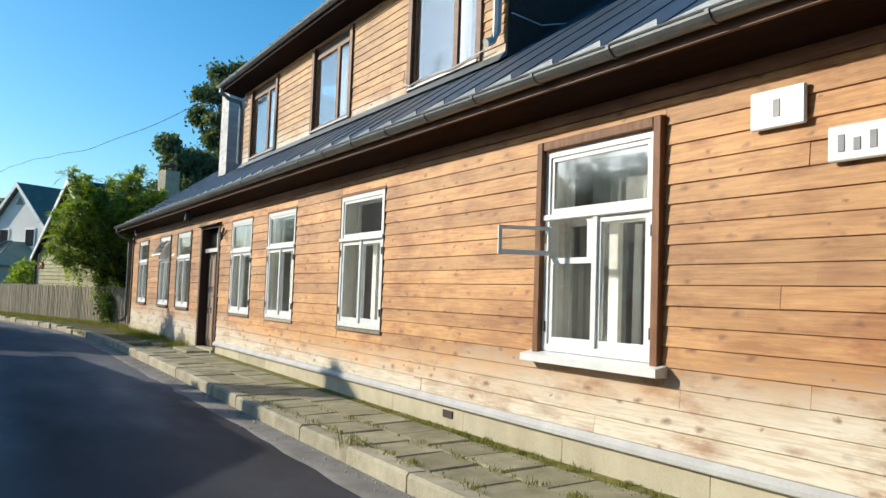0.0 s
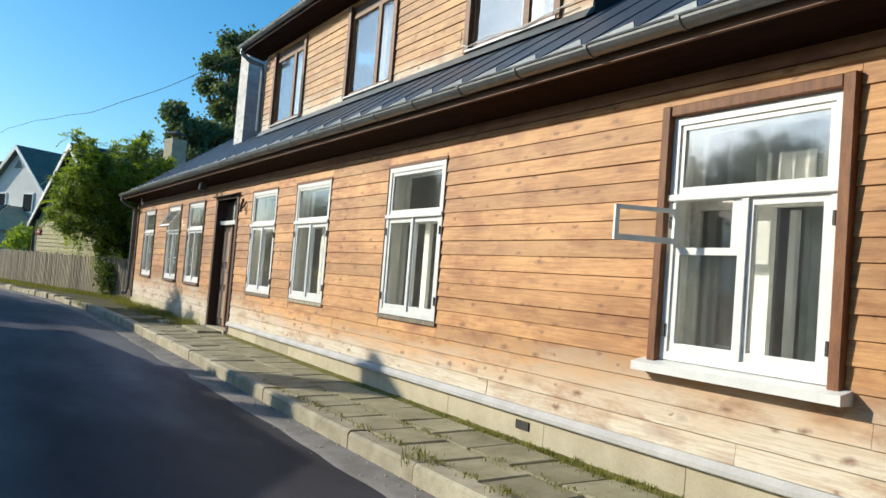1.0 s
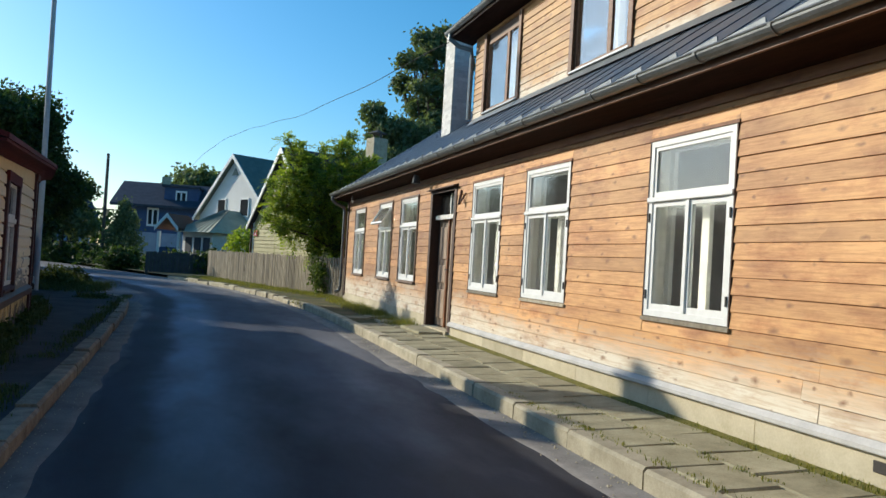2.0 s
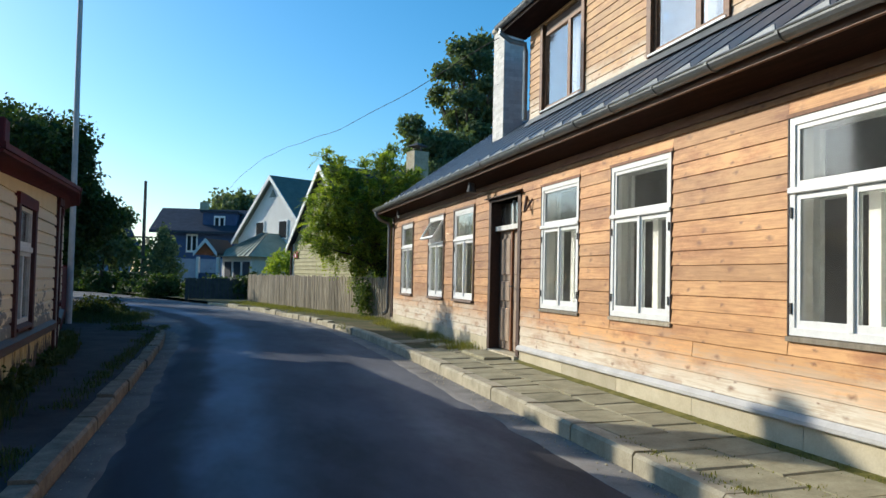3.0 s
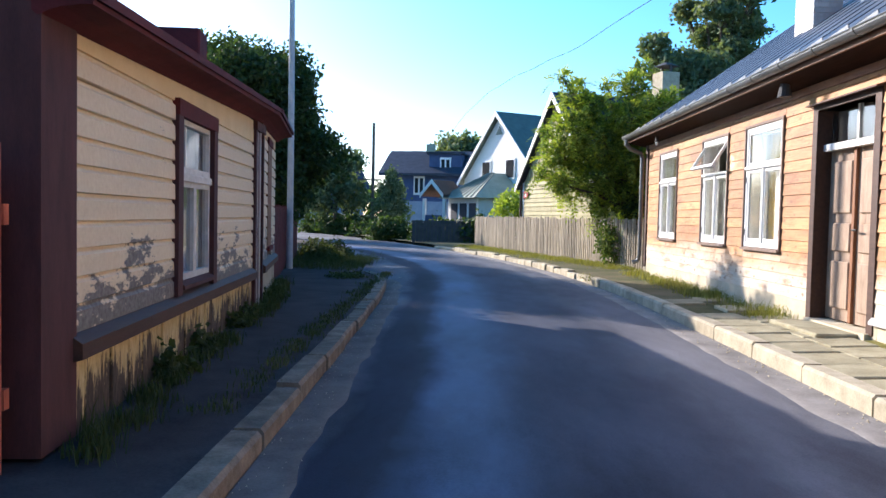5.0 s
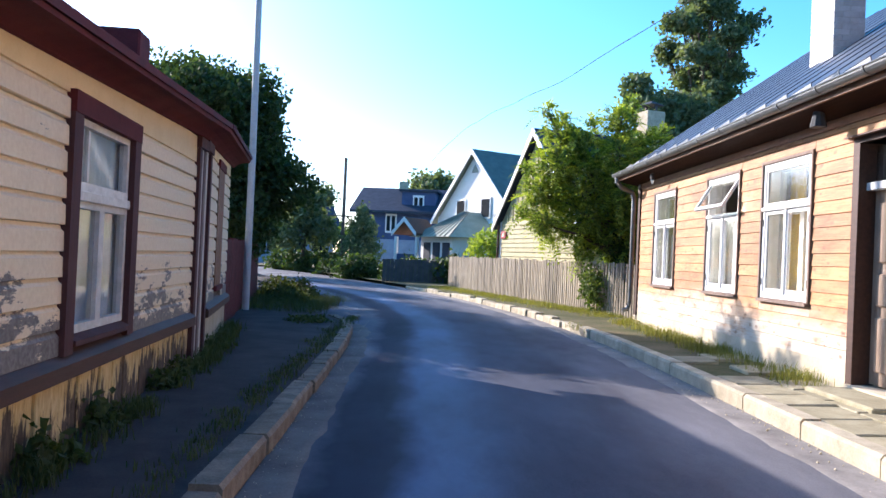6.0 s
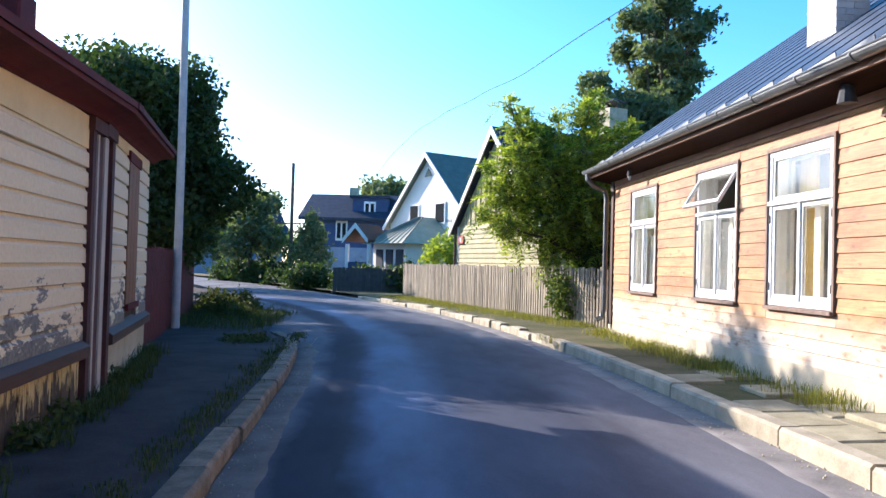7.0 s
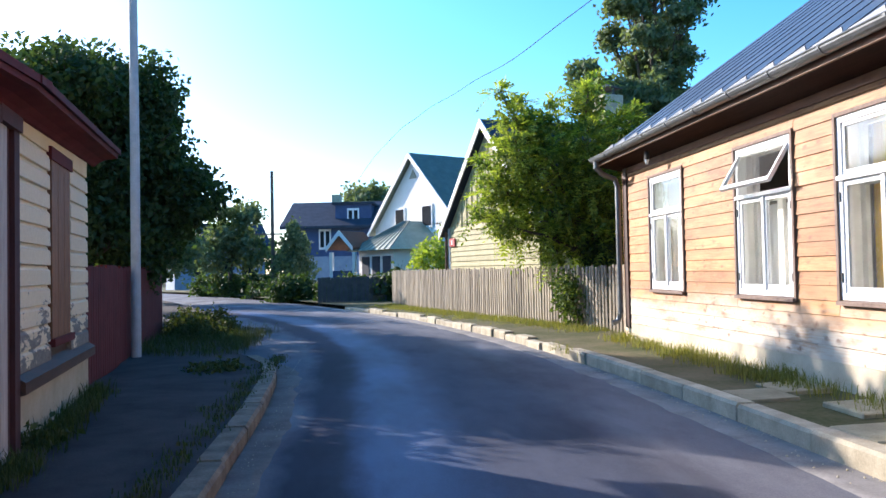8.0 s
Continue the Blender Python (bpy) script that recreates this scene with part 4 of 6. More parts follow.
def plinth_paint():
    """Bare dark boards with tatters of yellow paint left near the top."""
    m, nt, b = mat("peeling_plinth_boards", 0.85)
    rnd = nt.nodes.new("ShaderNodeObjectInfo").outputs["Random"]
    v = coords(nt, (1, 1, 1), "World")
    sep = nt.nodes.new("ShaderNodeSeparateXYZ")
    nt.links.new(v, sep.inputs[0])
    tat = noise_of(nt, coords(nt, (1, 1, 0.22), "World"), 11, 5, 0.7)
    fine = noise_of(nt, coords(nt, (1, 1, 0.3), "World"), 40, 3)
    mask = mathn(nt, "ADD", tat, mathn(nt, "MULTIPLY", mathn(nt, "SUBTRACT", sep.outputs[2], 0.36), 0.75))
    mask = mathn(nt, "ADD", mask, mathn(nt, "MULTIPLY", mathn(nt, "SUBTRACT", rnd, 0.5), 0.22))
    paint = ramp(nt, mask, [(0.50, (0, 0, 0)), (0.56, (1, 1, 1))])
    col = mix(nt, ramp(nt, fine, [(0.3, (0.03, 0.022, 0.018)), (0.7, (0.12, 0.085, 0.055))]), ramp(nt, fine, [(0.3, (0.46, 0.33, 0.13)), (0.7, (0.66, 0.52, 0.27))]), paint)
    nt.links.new(col, b.inputs["Base Color"])
    bump(nt, b, mathn(nt, "ADD", mathn(nt, "MULTIPLY", fine, 0.4), paint), 0.3, 0.004)
    return m


PLINTHW = plinth_paint()


def lpart(name, bm, material, parent=None, label="", seg=1):
    if seg == 2:
        bm.transform(M12)
    return part(name, bm, material, parent or cream, label)


def lclad(parent, y0, y1, z0, z1, holes, pitch, seg):
    z = z0
    while z < z1 - 0.01:
        t = min(z + pitch, z1)
        spans = [(y0, y1)]
        for a, b, za, zb in holes:
            if za < t - 0.02 and zb > z + 0.02:
                spans = [q for s0, s1 in spans for q in ((s0, min(s1, a)), (max(s0, b), s1)) if q[1] - q[0] > 0.02]
        for s0, s1 in spans:
            j = rng.uniform(-0.004, 0.004)
            o = rng.uniform(-0.002, 0.003)
            lpart("board", along_y([(-0.01, z + j), (0.022 + o, z + j), (0.028 + o, z + 0.004 + j), (0.025 + o, t - 0.036 + j), (0.009, t - 0.020 + j), (0.004, t + j), (-0.01, t + j)], s0 + 0.001, s1 - 0.001), CREAMB, parent, "", seg)
        z = t


W1 = (2.25, 3.24, 0.80, 2.02)
cw1 = lpart("wall", wall_with_holes(-0.2, -0.01, 0, L1, 0.2, 2.36, [W1]), DARKWOOD)
cw2 = lpart("wall", one(-0.2, 0.0, 0.2, -0.01, L2, 2.58), DARKWOOD, None, "", 2)
lclad(cw1, 0.36, L1 - 0.25, 0.70, 2.117, [(2.12, 3.37, 0.70, 2.14)], 0.1417, 1)
lclad(cw2, 0.48, L2 - 0.03, 0.70, 2.308, [(1.50, 2.30, 0.82, 2.38)], 0.1462, 2)
lpart("frieze", one(-0.01, 0.34, 2.12, 0.022, L1 - 0.25, 2.36), FRIEZE, None, "plain yellow frieze board under the eave")
lpart("frieze", one(-0.01, 0.25, 2.312, 0.022, L2 - 0.03, 2.52), FRIEZE, None, "plain yellow frieze board under the eave", 2)
# end wall towards the yard, with old white boards
for k in range(19):
    z = 0.4 + 0.152 * k
    edge = min(-0.16, 0.26 - (z + 0.15 - 2.25) / 0.30)
    if -6.6 - edge < edge - 0.3:
        lpart("end_board", along_x([(-0.030, z), (-0.030, z + 0.006), (-0.014, z + 0.150), (-0.003, z + 0.150), (-0.003, z)], max(-6.5, -6.6 - edge), edge), PEELWHITE, None, "weathered off-white end board")
lpart("end_wall", one(-6.5, 0.0, 0.2, -0.2, 0.2, 2.33), DARKWOOD)
lpart("corner_board", one(-0.16, -0.05, 0.2, 0.04, -0.004, 2.26), OLDMAROON)
lpart("corner_board", one(-0.002, -0.004, 0.2, 0.04, 0.34, 2.20), OLDMAROON)
lpart("far_end_wall", one(-6.0, L2 - 0.2, 0.2, -0.2, L2, 2.64), CREAM, None, "cream end wall", 2)
lpart("back_wall", one(-6.6, 0, 0.2, -6.4, 9.0, 2.35), CREAM)
# narrow boarded door where the wall bends: dark casing, pale battens, a cap
boarded = new("boarded_door")
boarded.parent = cream
for y0, y1, m, d in ((L1 - 0.34, L1 - 0.25, OLDMAROON, 0.055), (L1 - 0.245, L1 - 0.19, BATTEN, 0.035), (L1 - 0.185, L1 - 0.14, OLDMAROON, 0.025), (L1 - 0.135, L1 - 0.09, BATTEN, 0.035), (L1 - 0.085, L1 + 0.02, OLDMAROON, 0.022)):
    lpart("batten", one(-0.01, y0, 0.22, d, y1, 2.26), m, boarded)
for y0, y1, m, d in ((0.02, 0.09, OLDMAROON, 0.022), (0.094, 0.25, BATTEN, 0.035), (0.255, 0.34, OLDMAROON, 0.025), (0.345, 0.47, OLDMAROON, 0.055)):
    lpart("batten", one(-0.01, y0, 0.22, d, y1, 2.28), m, boarded, "", 2)
lpart("cap", one(-0.01, L1 - 0.36, 2.262, 0.07, L1 + 0.02, 2.36), OLDMAROON, boarded)
lpart("cap", one(-0.01, 0.0, 2.282, 0.072, 0.49, 2.38), OLDMAROON, boarded, "", 2)
# sill beam, plinth boards
lpart("sill_beam", along_y([(0.0, 0.56), (0.085, 0.58), (0.085, 0.66), (0.0, 0.72)], 0.30, L1 - 0.345), DARKWOOD)
lpart("sill_beam", along_y([(0.0, 0.56), (0.085, 0.58), (0.085, 0.66), (0.0, 0.72)], 0.475, L2), DARKWOOD, None, "", 2)
pr = random.Random(3)
y = 0.34
while y < L1 - 0.40:
    w = pr.uniform(0.14, 0.24)
    lpart("plinth_board", bevelled(-0.01, y, 0.0, pr.uniform(0.012, 0.03), min(y + w - 0.012, L1 - 0.35), 0.57, 0.006), PLINTHW)
    y += w
lpart("plinth", one(-0.01, 0.475, 0.0, 0.02, L2, 0.57), CONCRETE, None, "stained render plinth", 2)
# window with maroon casing
cwin = new("window")
cwin.parent = cream
a, b, z0, z1 = W1
lpart("casing", one(-0.01, a - 0.13, z0 - 0.10, 0.055, a, z1), OLDMAROON, cwin)
lpart("casing", one(-0.01, b, z0 - 0.10, 0.055, b + 0.13, z1), OLDMAROON, cwin)
lpart("casing", one(-0.01, a - 0.13, z1, 0.06, b + 0.13, z1 + 0.12), MAROON, cwin)
zb = z0 + 0.78
for y0, y1, q0, q1 in ((a, (a + b) / 2, z0, zb - 0.03), ((a + b) / 2, b, z0, zb - 0.03), (a, b, zb + 0.03, z1)):
    lpart("sash", wall_with_holes(-0.04, 0.015, y0, y1, q0, q1, [(y0 + 0.045, y1 - 0.045, q0 + 0.05, q1 - 0.04)]), OLDWHITE, cwin)
    lpart("pane", one(-0.018, y0 + 0.045, q0 + 0.05, -0.013, y1 - 0.045, q1 - 0.04), GLASS, cwin).visible_shadow = False
lpart("transom_bar", bevelled(-0.04, a, zb - 0.03, 0.035, b, zb + 0.03, 0.006), OLDWHITE, cwin)
lpart("muntin", one(-0.03, (a + b) / 2 - 0.25, zb + 0.09, 0.0, (a + b) / 2 - 0.22, z1 - 0.05), OLDWHITE, cwin)
lpart("curtain", folds(-0.065, a, b, z0 - 0.05, z1, amp=0.006, seed=8), CURTAINB, cwin)
lpart("sill", along_y([(0.0, z0 - 0.06), (0.07, z0 - 0.06), (0.07, z0 - 0.03), (0.0, z0)], a, b), OLDMAROON, cwin)
# boarded-up window on the far part
bw = new("boarded_window")
bw.parent = cream
for k in range(3):
    lpart("shutter_board", one(-0.01, 1.54 + 0.24 * k + 0.004, 0.86, 0.03, 1.54 + 0.24 * (k + 1) - 0.004, 2.26), TRIM, bw, "", 2)
lpart("casing", one(-0.01, 1.48, 2.26, 0.045, 2.32, 2.36), MAROON, bw, "", 2)
lpart("sill", one(-0.01, 1.50, 0.80, 0.06, 2.30, 0.86), MAROON, bw, "", 2)


# eaves that rise a little with the street, roof and hatch
def eave_poly(y0, y1, za, zb, x_out, x_in, slope, name, material, seg, thick=0.05, label=""):
    bm = bmesh.new()
    rows = []
    for y, z in ((y0, za), (y1, zb)):
        ring = [(x_out, z), (x_in, z + slope * (x_out - x_in)), (x_in, z + slope * (x_out - x_in) + thick), (x_out, z + thick)]
        rows.append([bm.verts.new((u, y, v)) for u, v in ring])
    for i in range(4):
        bm.faces.new((rows[0][i], rows[0][(i + 1) % 4], rows[1][(i + 1) % 4], rows[1][i]))
    bm.faces.new(rows[0][::-1])
    bm.faces.new(rows[1])
    return lpart(name, bm, material, None, label, seg)


eave_poly(-0.06, L1 + 0.25, 2.25, 2.515, 0.28, -3.3, 0.30, "roof", MAROON, 1, 0.05, "maroon painted sheet roof")
eave_poly(0.0, L2 + 0.35, 2.505, 2.60, 0.29, -3.3, 0.30, "roof", MAROON, 2, 0.05, "maroon painted sheet roof")
eave_poly(-0.06, L1, 2.25, 2.505, -3.3 - 3.6, -3.3, -0.30, "roof_back", MAROON, 1, 0.05)
eave_poly(0.0, L2 + 0.35, 2.505, 2.60, -3.3 - 3.6, -3.3, -0.30, "roof_back", MAROON, 2, 0.05)
for yy, z, sg in ((0.0, 2.24, 1), (L2 - 0.2, 2.50, 2)):
    lpart("gable", prism(bmesh.new(), [(-0.1, z), (-3.3, z + 1.02), (-6.6, z)], lambda u, v: (u, yy, v), lambda u, v: (u, yy + 0.2, v)), OLDWHITE if sg == 1 else CREAM, None, "", sg)


def cornice(y0, y1, low, high, seg):
    """A curved maroon moulding from the frieze out to the roof's edge; low and high are heights at both ends."""
    bm = bmesh.new()
    rows = []
    for y, zl, zr in ((y0, low[0], high[0]), (y1, low[1], high[1])):
        h = zr - zl
        ring = [(0.022, zl), (0.045, zl + 0.006), (0.070, zl + 0.25 * h), (0.125, zl + 0.50 * h), (0.215, zl + 0.66 * h), (0.262, zl + 0.68 * h), (0.266, zr - 0.002), (0.0, zr + 0.03), (0.0, zl + 0.02)]
        rows.append([bm.verts.new((u, y, v)) for u, v in ring])
    n = len(rows[0])
    for i in range(n):
        bm.faces.new((rows[0][i], rows[0][(i + 1) % n], rows[1][(i + 1) % n], rows[1][i]))
    bm.faces.new(rows[0][::-1])
    bm.faces.new(rows[1])
    return lpart("cornice", bm, MAROON, None, "maroon painted cornice moulding", seg)


cornice(-0.055, L1 + 0.02, (2.172, 2.388), (2.25, 2.505), 1)
cornice(0.0, L2 + 0.33, (2.388, 2.47), (2.505, 2.60), 2)
lpart("roof_hatch", bevelled(-1.50, 6.10, 2.7, -0.78, 6.50, 3.56, 0.02), MAROON, None, "maroon sheet-clad hatch on the roof")
# two brick chimneys on its ridge throw their shadows across the pavement
big_stack = new("chimney")
big_stack.parent = cream
lpart("shaft", bevelled(-3.14, 7.14, 3.1, -2.62, 7.72, 5.60, 0.02), KERBL, big_stack, "sooty brick shaft")
lpart("crown", bevelled(-3.17, 7.10, 5.60, -2.59, 7.76, 5.66, 0.02), KERBL, big_stack)
lpart("pot", tube([(-2.88, 7.60, 5.66), (-2.88, 7.60, 5.87)], [0.16, 0.15], 10), RUST, big_stack)
small_stack = new("chimney")
small_stack.parent = cream
lpart("shaft", bevelled(-3.20, 5.86, 3.0, -2.80, 6.26, 4.80, 0.02), KERBL, small_stack, "sooty brick shaft")
lpart("crown", bevelled(-3.12, 5.92, 4.80, -2.88, 6.20, 4.93, 0.02), KERBL, small_stack)

# yard fence in front of its near end
yard = thing("plank_fence", Matrix.Translation((-1.9, 10.12, 0.05)) @ pose(0, 0, 0, 0, 0, 6), "red-brown plank fence beside the cream house", "fence")
x = 0.05
while x < 3.4:
    w = pr.uniform(0.075, 0.10)
    part("plank", bevelled(-x - w, pr.uniform(0, 0.006), pr.uniform(-0.02, 0.02), -x - 0.008, 0.03, 1.52 + pr.uniform(-0.02, 0.03), 0.004), FENCERED, yard)
    x += w + 0.006
for z in (0.4, 1.2):
    part("rail", one(-3.4, 0.032, z, -0.05, 0.08, z + 0.09), FENCERED, yard)

back_fence = thing("plank_fence", Matrix.Translation((-2.98, 19.2, 0.1)) @ pose(0, 0, 0, 0, 0, 98.4), "dark maroon plank fence behind the street pole", "fence")
x = 0.0
while x < 7.4:
    part("plank", bevelled(x, 0, 0, x + 0.13, 0.03, 1.36 + pr.uniform(-0.02, 0.02), 0.004), MAROON, back_fence)
    x += 0.138
for z in (0.3, 1.1):
    part("rail", one(0, 0.032, z, 7.4, 0.08, z + 0.09), MAROON, back_fence)

# street pole
pole = thing("street_pole", Matrix.Translation((-3.32, 22.2, 0.12)), "tall pale grey tapered street pole beside the path", "pole")
part("shaft", tube([(0, 0, 0), (0, 0, 3), (-0.02, 0.01, 6.2), (-0.03, 0.02, 9.5)], [0.066, 0.062, 0.054, 0.045], 14), POLEM, pole)
part("base_plate", tube([(0, 0, -0.1), (0, 0, 0.02)], 0.09, 12), KERB, pole)

# far wooden pole
fp = thing("utility_pole", Matrix.Translation((-5.0, 53.0, 0.1)), "old dark wooden utility pole down the street", "pole")
part("shaft", tube([(0, 0, -0.2), (0, 0, 6.7)], [0.11, 0.085], 8), OLDPOLE, fp)
part("crossarm", one(-0.9, -0.05, 3.3, 0.5, 0.05, 3.38), OLDPOLE, fp)

# overhead cable from the dormer corner to the blue house
KNOTS = [(4.55, 17.1, 5.75), (3.80, 22.0, 5.70), (3.03, 27.0, 5.78), (2.41, 31.0, 6.05), (1.79, 35.0, 6.30), (1.17, 39.0, 6.42), (0.40, 44.5, 6.35), (-0.60, 53.0, 6.05), (-1.60, 63.5, 5.75)]
pts = [poly_at(KNOTS, k / 48) + Vector((0, 0, 0.02 * math.sin(k * 0.9))) for k in range(49)]
solid("overhead_cable", tube(pts, 0.008, 5), CABLE, "thin black cable sagging over the street", "cable")


# ---- trees and plants ----
def leaf_cloud(clumps, count, size, seed, droop=0.3, long=1.6):
    """Leaves scattered through lumpy clumps (centre, radii); denser at the outside."""
    r = np.random.RandomState(seed)
    vol = np.array([c[1][0] * c[1][1] * c[1][2] for c in clumps]) ** 0.7
    pick = r.choice(len(clumps), count, p=vol / vol.sum())
    d = r.normal(size=(count, 3))
    d /= np.linalg.norm(d, axis=1)[:, None]
    ph = np.array([[hash((seed, i, k)) % 628 / 100 for k in range(6)] for i in range(len(clumps))])[pick]
    lump = 1 + 0.22 * np.sin(4 * d[:, 0] + ph[:, 0]) * np.sin(4 * d[:, 1] + ph[:, 1]) + 0.20 * np.sin(7 * d[:, 2] + ph[:, 2]) * np.sin(6 * d[:, 0] + ph[:, 3]) + 0.12 * np.sin(13 * d[:, 1] + ph[:, 4]) * np.sin(12 * d[:, 2] + ph[:, 5])
    rad = (r.uniform(0.25, 1.0, count) ** 0.45) * lump
    cen = np.array([c[0] for c in clumps])[pick]
    rr = np.array([c[1] for c in clumps])[pick]
    pos = cen + d * rr * rad[:, None]
    # gather leaves into sprays
    sp = pos[r.randint(0, count, count // 9)]
    near = sp[r.randint(0, len(sp), count)]
    put = r.uniform(size=count) < 0.55
    off = r.normal(size=(count, 3)) * size * 1.1
    pos = np.where(put[:, None], near + off, pos)
    u = r.normal(size=(count, 3))
    u[:, 2] -= droop
    u /= np.linalg.norm(u, axis=1)[:, None]
    v = np.cross(u, r.normal(size=(count, 3)))
    v /= np.linalg.norm(v, axis=1)[:, None]
    s = size * r.uniform(0.6, 1.3, count)[:, None]
    n = np.cross(u, v)
    a = pos - u * s * long / 2
    b = pos + v * s * 0.5 + n * s * 0.12
    c = pos + u * s * long / 2
    e = pos - v * s * 0.5 + n * s * 0.12
    verts = np.stack([a, b, c, e], 1).reshape(-1, 3)
    faces = np.arange(count * 4).reshape(-1, 4)
    me = bpy.data.meshes.new("crown")
    me.from_pydata(verts.tolist(), [], faces.tolist())
    return me


def frond_cloud(clumps, count, seed, length=0.34, leaflet=0.085):
    """Feathered leaves: each a drooping stalk with paired leaflets, set on the outside of the clumps."""
    r = np.random.RandomState(seed)
    vol = np.array([c[1][0] * c[1][2] for c in clumps])
    pick = r.choice(len(clumps), count, p=vol / vol.sum())
    d = r.normal(size=(count, 3))
    d /= np.linalg.norm(d, axis=1)[:, None]
    cen = np.array([c[0] for c in clumps])[pick]
    rr = np.array([c[1] for c in clumps])[pick]
    root = cen + d * rr * r.uniform(0.35, 1.0, count)[:, None]
    way = d * 0.9 + r.normal(size=(count, 3)) * 0.45 + np.array([0.0, 0.0, 0.35])
    way /= np.linalg.norm(way, axis=1)[:, None]
    side = np.cross(way, np.array([0.0, 0.0, 1.0]) + 0.3 * r.normal(size=(count, 3)))
    side /= np.linalg.norm(side, axis=1)[:, None]
    size = r.uniform(0.7, 1.3, count)[:, None]
    quads = []
    for k in range(13):
        t = 0.15 + 0.85 * (k // 2) / 6
        p = root + way * (length * t) * size
        p[:, 2] -= (0.16 * t * t * size[:, 0]) * (length / 0.34)
        hand = (1 if k % 2 else -1) if k < 12 else 0
        u = way * (0.55 if hand else 1.0) + side * 0.85 * hand
        u[:, 2] -= 0.35 * t
        u /= np.linalg.norm(u, axis=1)[:, None]
        v = np.cross(u, np.cross(side, way)) + 0.25 * r.normal(size=(count, 3))
        v /= np.linalg.norm(v, axis=1)[:, None]
        q = leaflet * size * r.uniform(0.8, 1.2, count)[:, None]
        quads.append(np.stack([p, p + u * q * 0.45 + v * q * 0.19, p + u * q, p + u * q * 0.45 - v * q * 0.19], 1))
    verts = np.concatenate(quads).reshape(-1, 3)
    me = bpy.data.meshes.new("crown")
    me.from_pydata(verts.tolist(), [], np.arange(len(verts)).reshape(-1, 4).tolist())
    return me


def tree(name, base, height, trunk_r, clumps, count, size, leaf_mat, label, seed, category="tree", droop=0.3, long=1.6, fronds=0, inner_mat=None):
    t = thing(name, Matrix.Translation(base), label, category)
    r = random.Random(seed)
    b = Vector(base)
    c0 = sum((Vector(c[0]) for c in clumps), Vector()) / len(clumps) - b
    pts = [Vector((0, 0, -0.2)), Vector((0.1 * c0.x, 0.1 * c0.y, height * 0.3)), Vector((0.5 * c0.x, 0.5 * c0.y, height * 0.6)), Vector((c0.x, c0.y, height))]
    part("trunk", tube(pts, [trunk_r, trunk_r * 0.8, trunk_r * 0.6, trunk_r * 0.25], 9), BARK, t)
    for c, rr in clumps:
        q = Vector(c) - b
        s = pts[1].lerp(pts[2], r.uniform(0.2, 1.0))
        mid = s.lerp(q, 0.5) + Vector((r.uniform(-0.1, 0.1), r.uniform(-0.1, 0.1), 0.15))
        part("limb", tube([s, mid, q, q + Vector((q.x - s.x, q.y - s.y, 0)).normalized() * rr[0] * 0.4 + Vector((0, 0, rr[2] * 0.4))], [trunk_r * 0.4, trunk_r * 0.3, trunk_r * 0.15, 0.01], 6), BARK, t)
        for k in range(3):
            e = q + Vector((r.uniform(-1, 1) * rr[0], r.uniform(-1, 1) * rr[1], r.uniform(-0.6, 0.8) * rr[2])) * 0.8
            part("twig", tube([mid.lerp(q, 0.6), e], [trunk_r * 0.13, 0.008], 5), BARK, t)
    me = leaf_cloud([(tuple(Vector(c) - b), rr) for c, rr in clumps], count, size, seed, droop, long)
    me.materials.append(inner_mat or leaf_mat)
    ob = new("crown", me)
    ob.parent = t
    if fronds:
        me = frond_cloud([(tuple(Vector(c) - b), rr) for c, rr in clumps], fronds, seed + 1)
        me.materials.append(leaf_mat)
        ob = new("fronds", me)
        ob.parent = t
    return t


ASH = [(2.65, 4.35, 0.32), (3.2, 4.1, 0.45), (2.6, 3.6, 0.5), (2.25, 2.9, 0.4), (2.3, 2.2, 0.35), (2.9, 2.9, 0.55), (2.9, 2.1, 0.42), (3.5, 3.4, 0.6), (3.6, 2.4, 0.65), (4.2, 4.6, 0.42), (4.2, 3.8, 0.6), (4.4, 3.0, 0.8), (4.5, 2.0, 0.8), (5.0, 4.1, 0.5), (3.6, 1.6, 0.32), (5.2, 3.2, 0.8), (4.9, 1.5, 0.6), (4.6, 1.2, 0.5), (2.35, 4.75, 0.16), (2.05, 3.5, 0.2), (1.95, 2.45, 0.2), (3.75, 4.75, 0.2), (3.0, 4.75, 0.18), (4.55, 5.15, 0.2)]
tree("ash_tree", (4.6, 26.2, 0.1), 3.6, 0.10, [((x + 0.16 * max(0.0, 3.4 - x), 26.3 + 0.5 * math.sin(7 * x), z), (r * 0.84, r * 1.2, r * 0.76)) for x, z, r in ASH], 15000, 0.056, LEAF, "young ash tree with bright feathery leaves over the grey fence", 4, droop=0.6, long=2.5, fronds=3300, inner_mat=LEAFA)
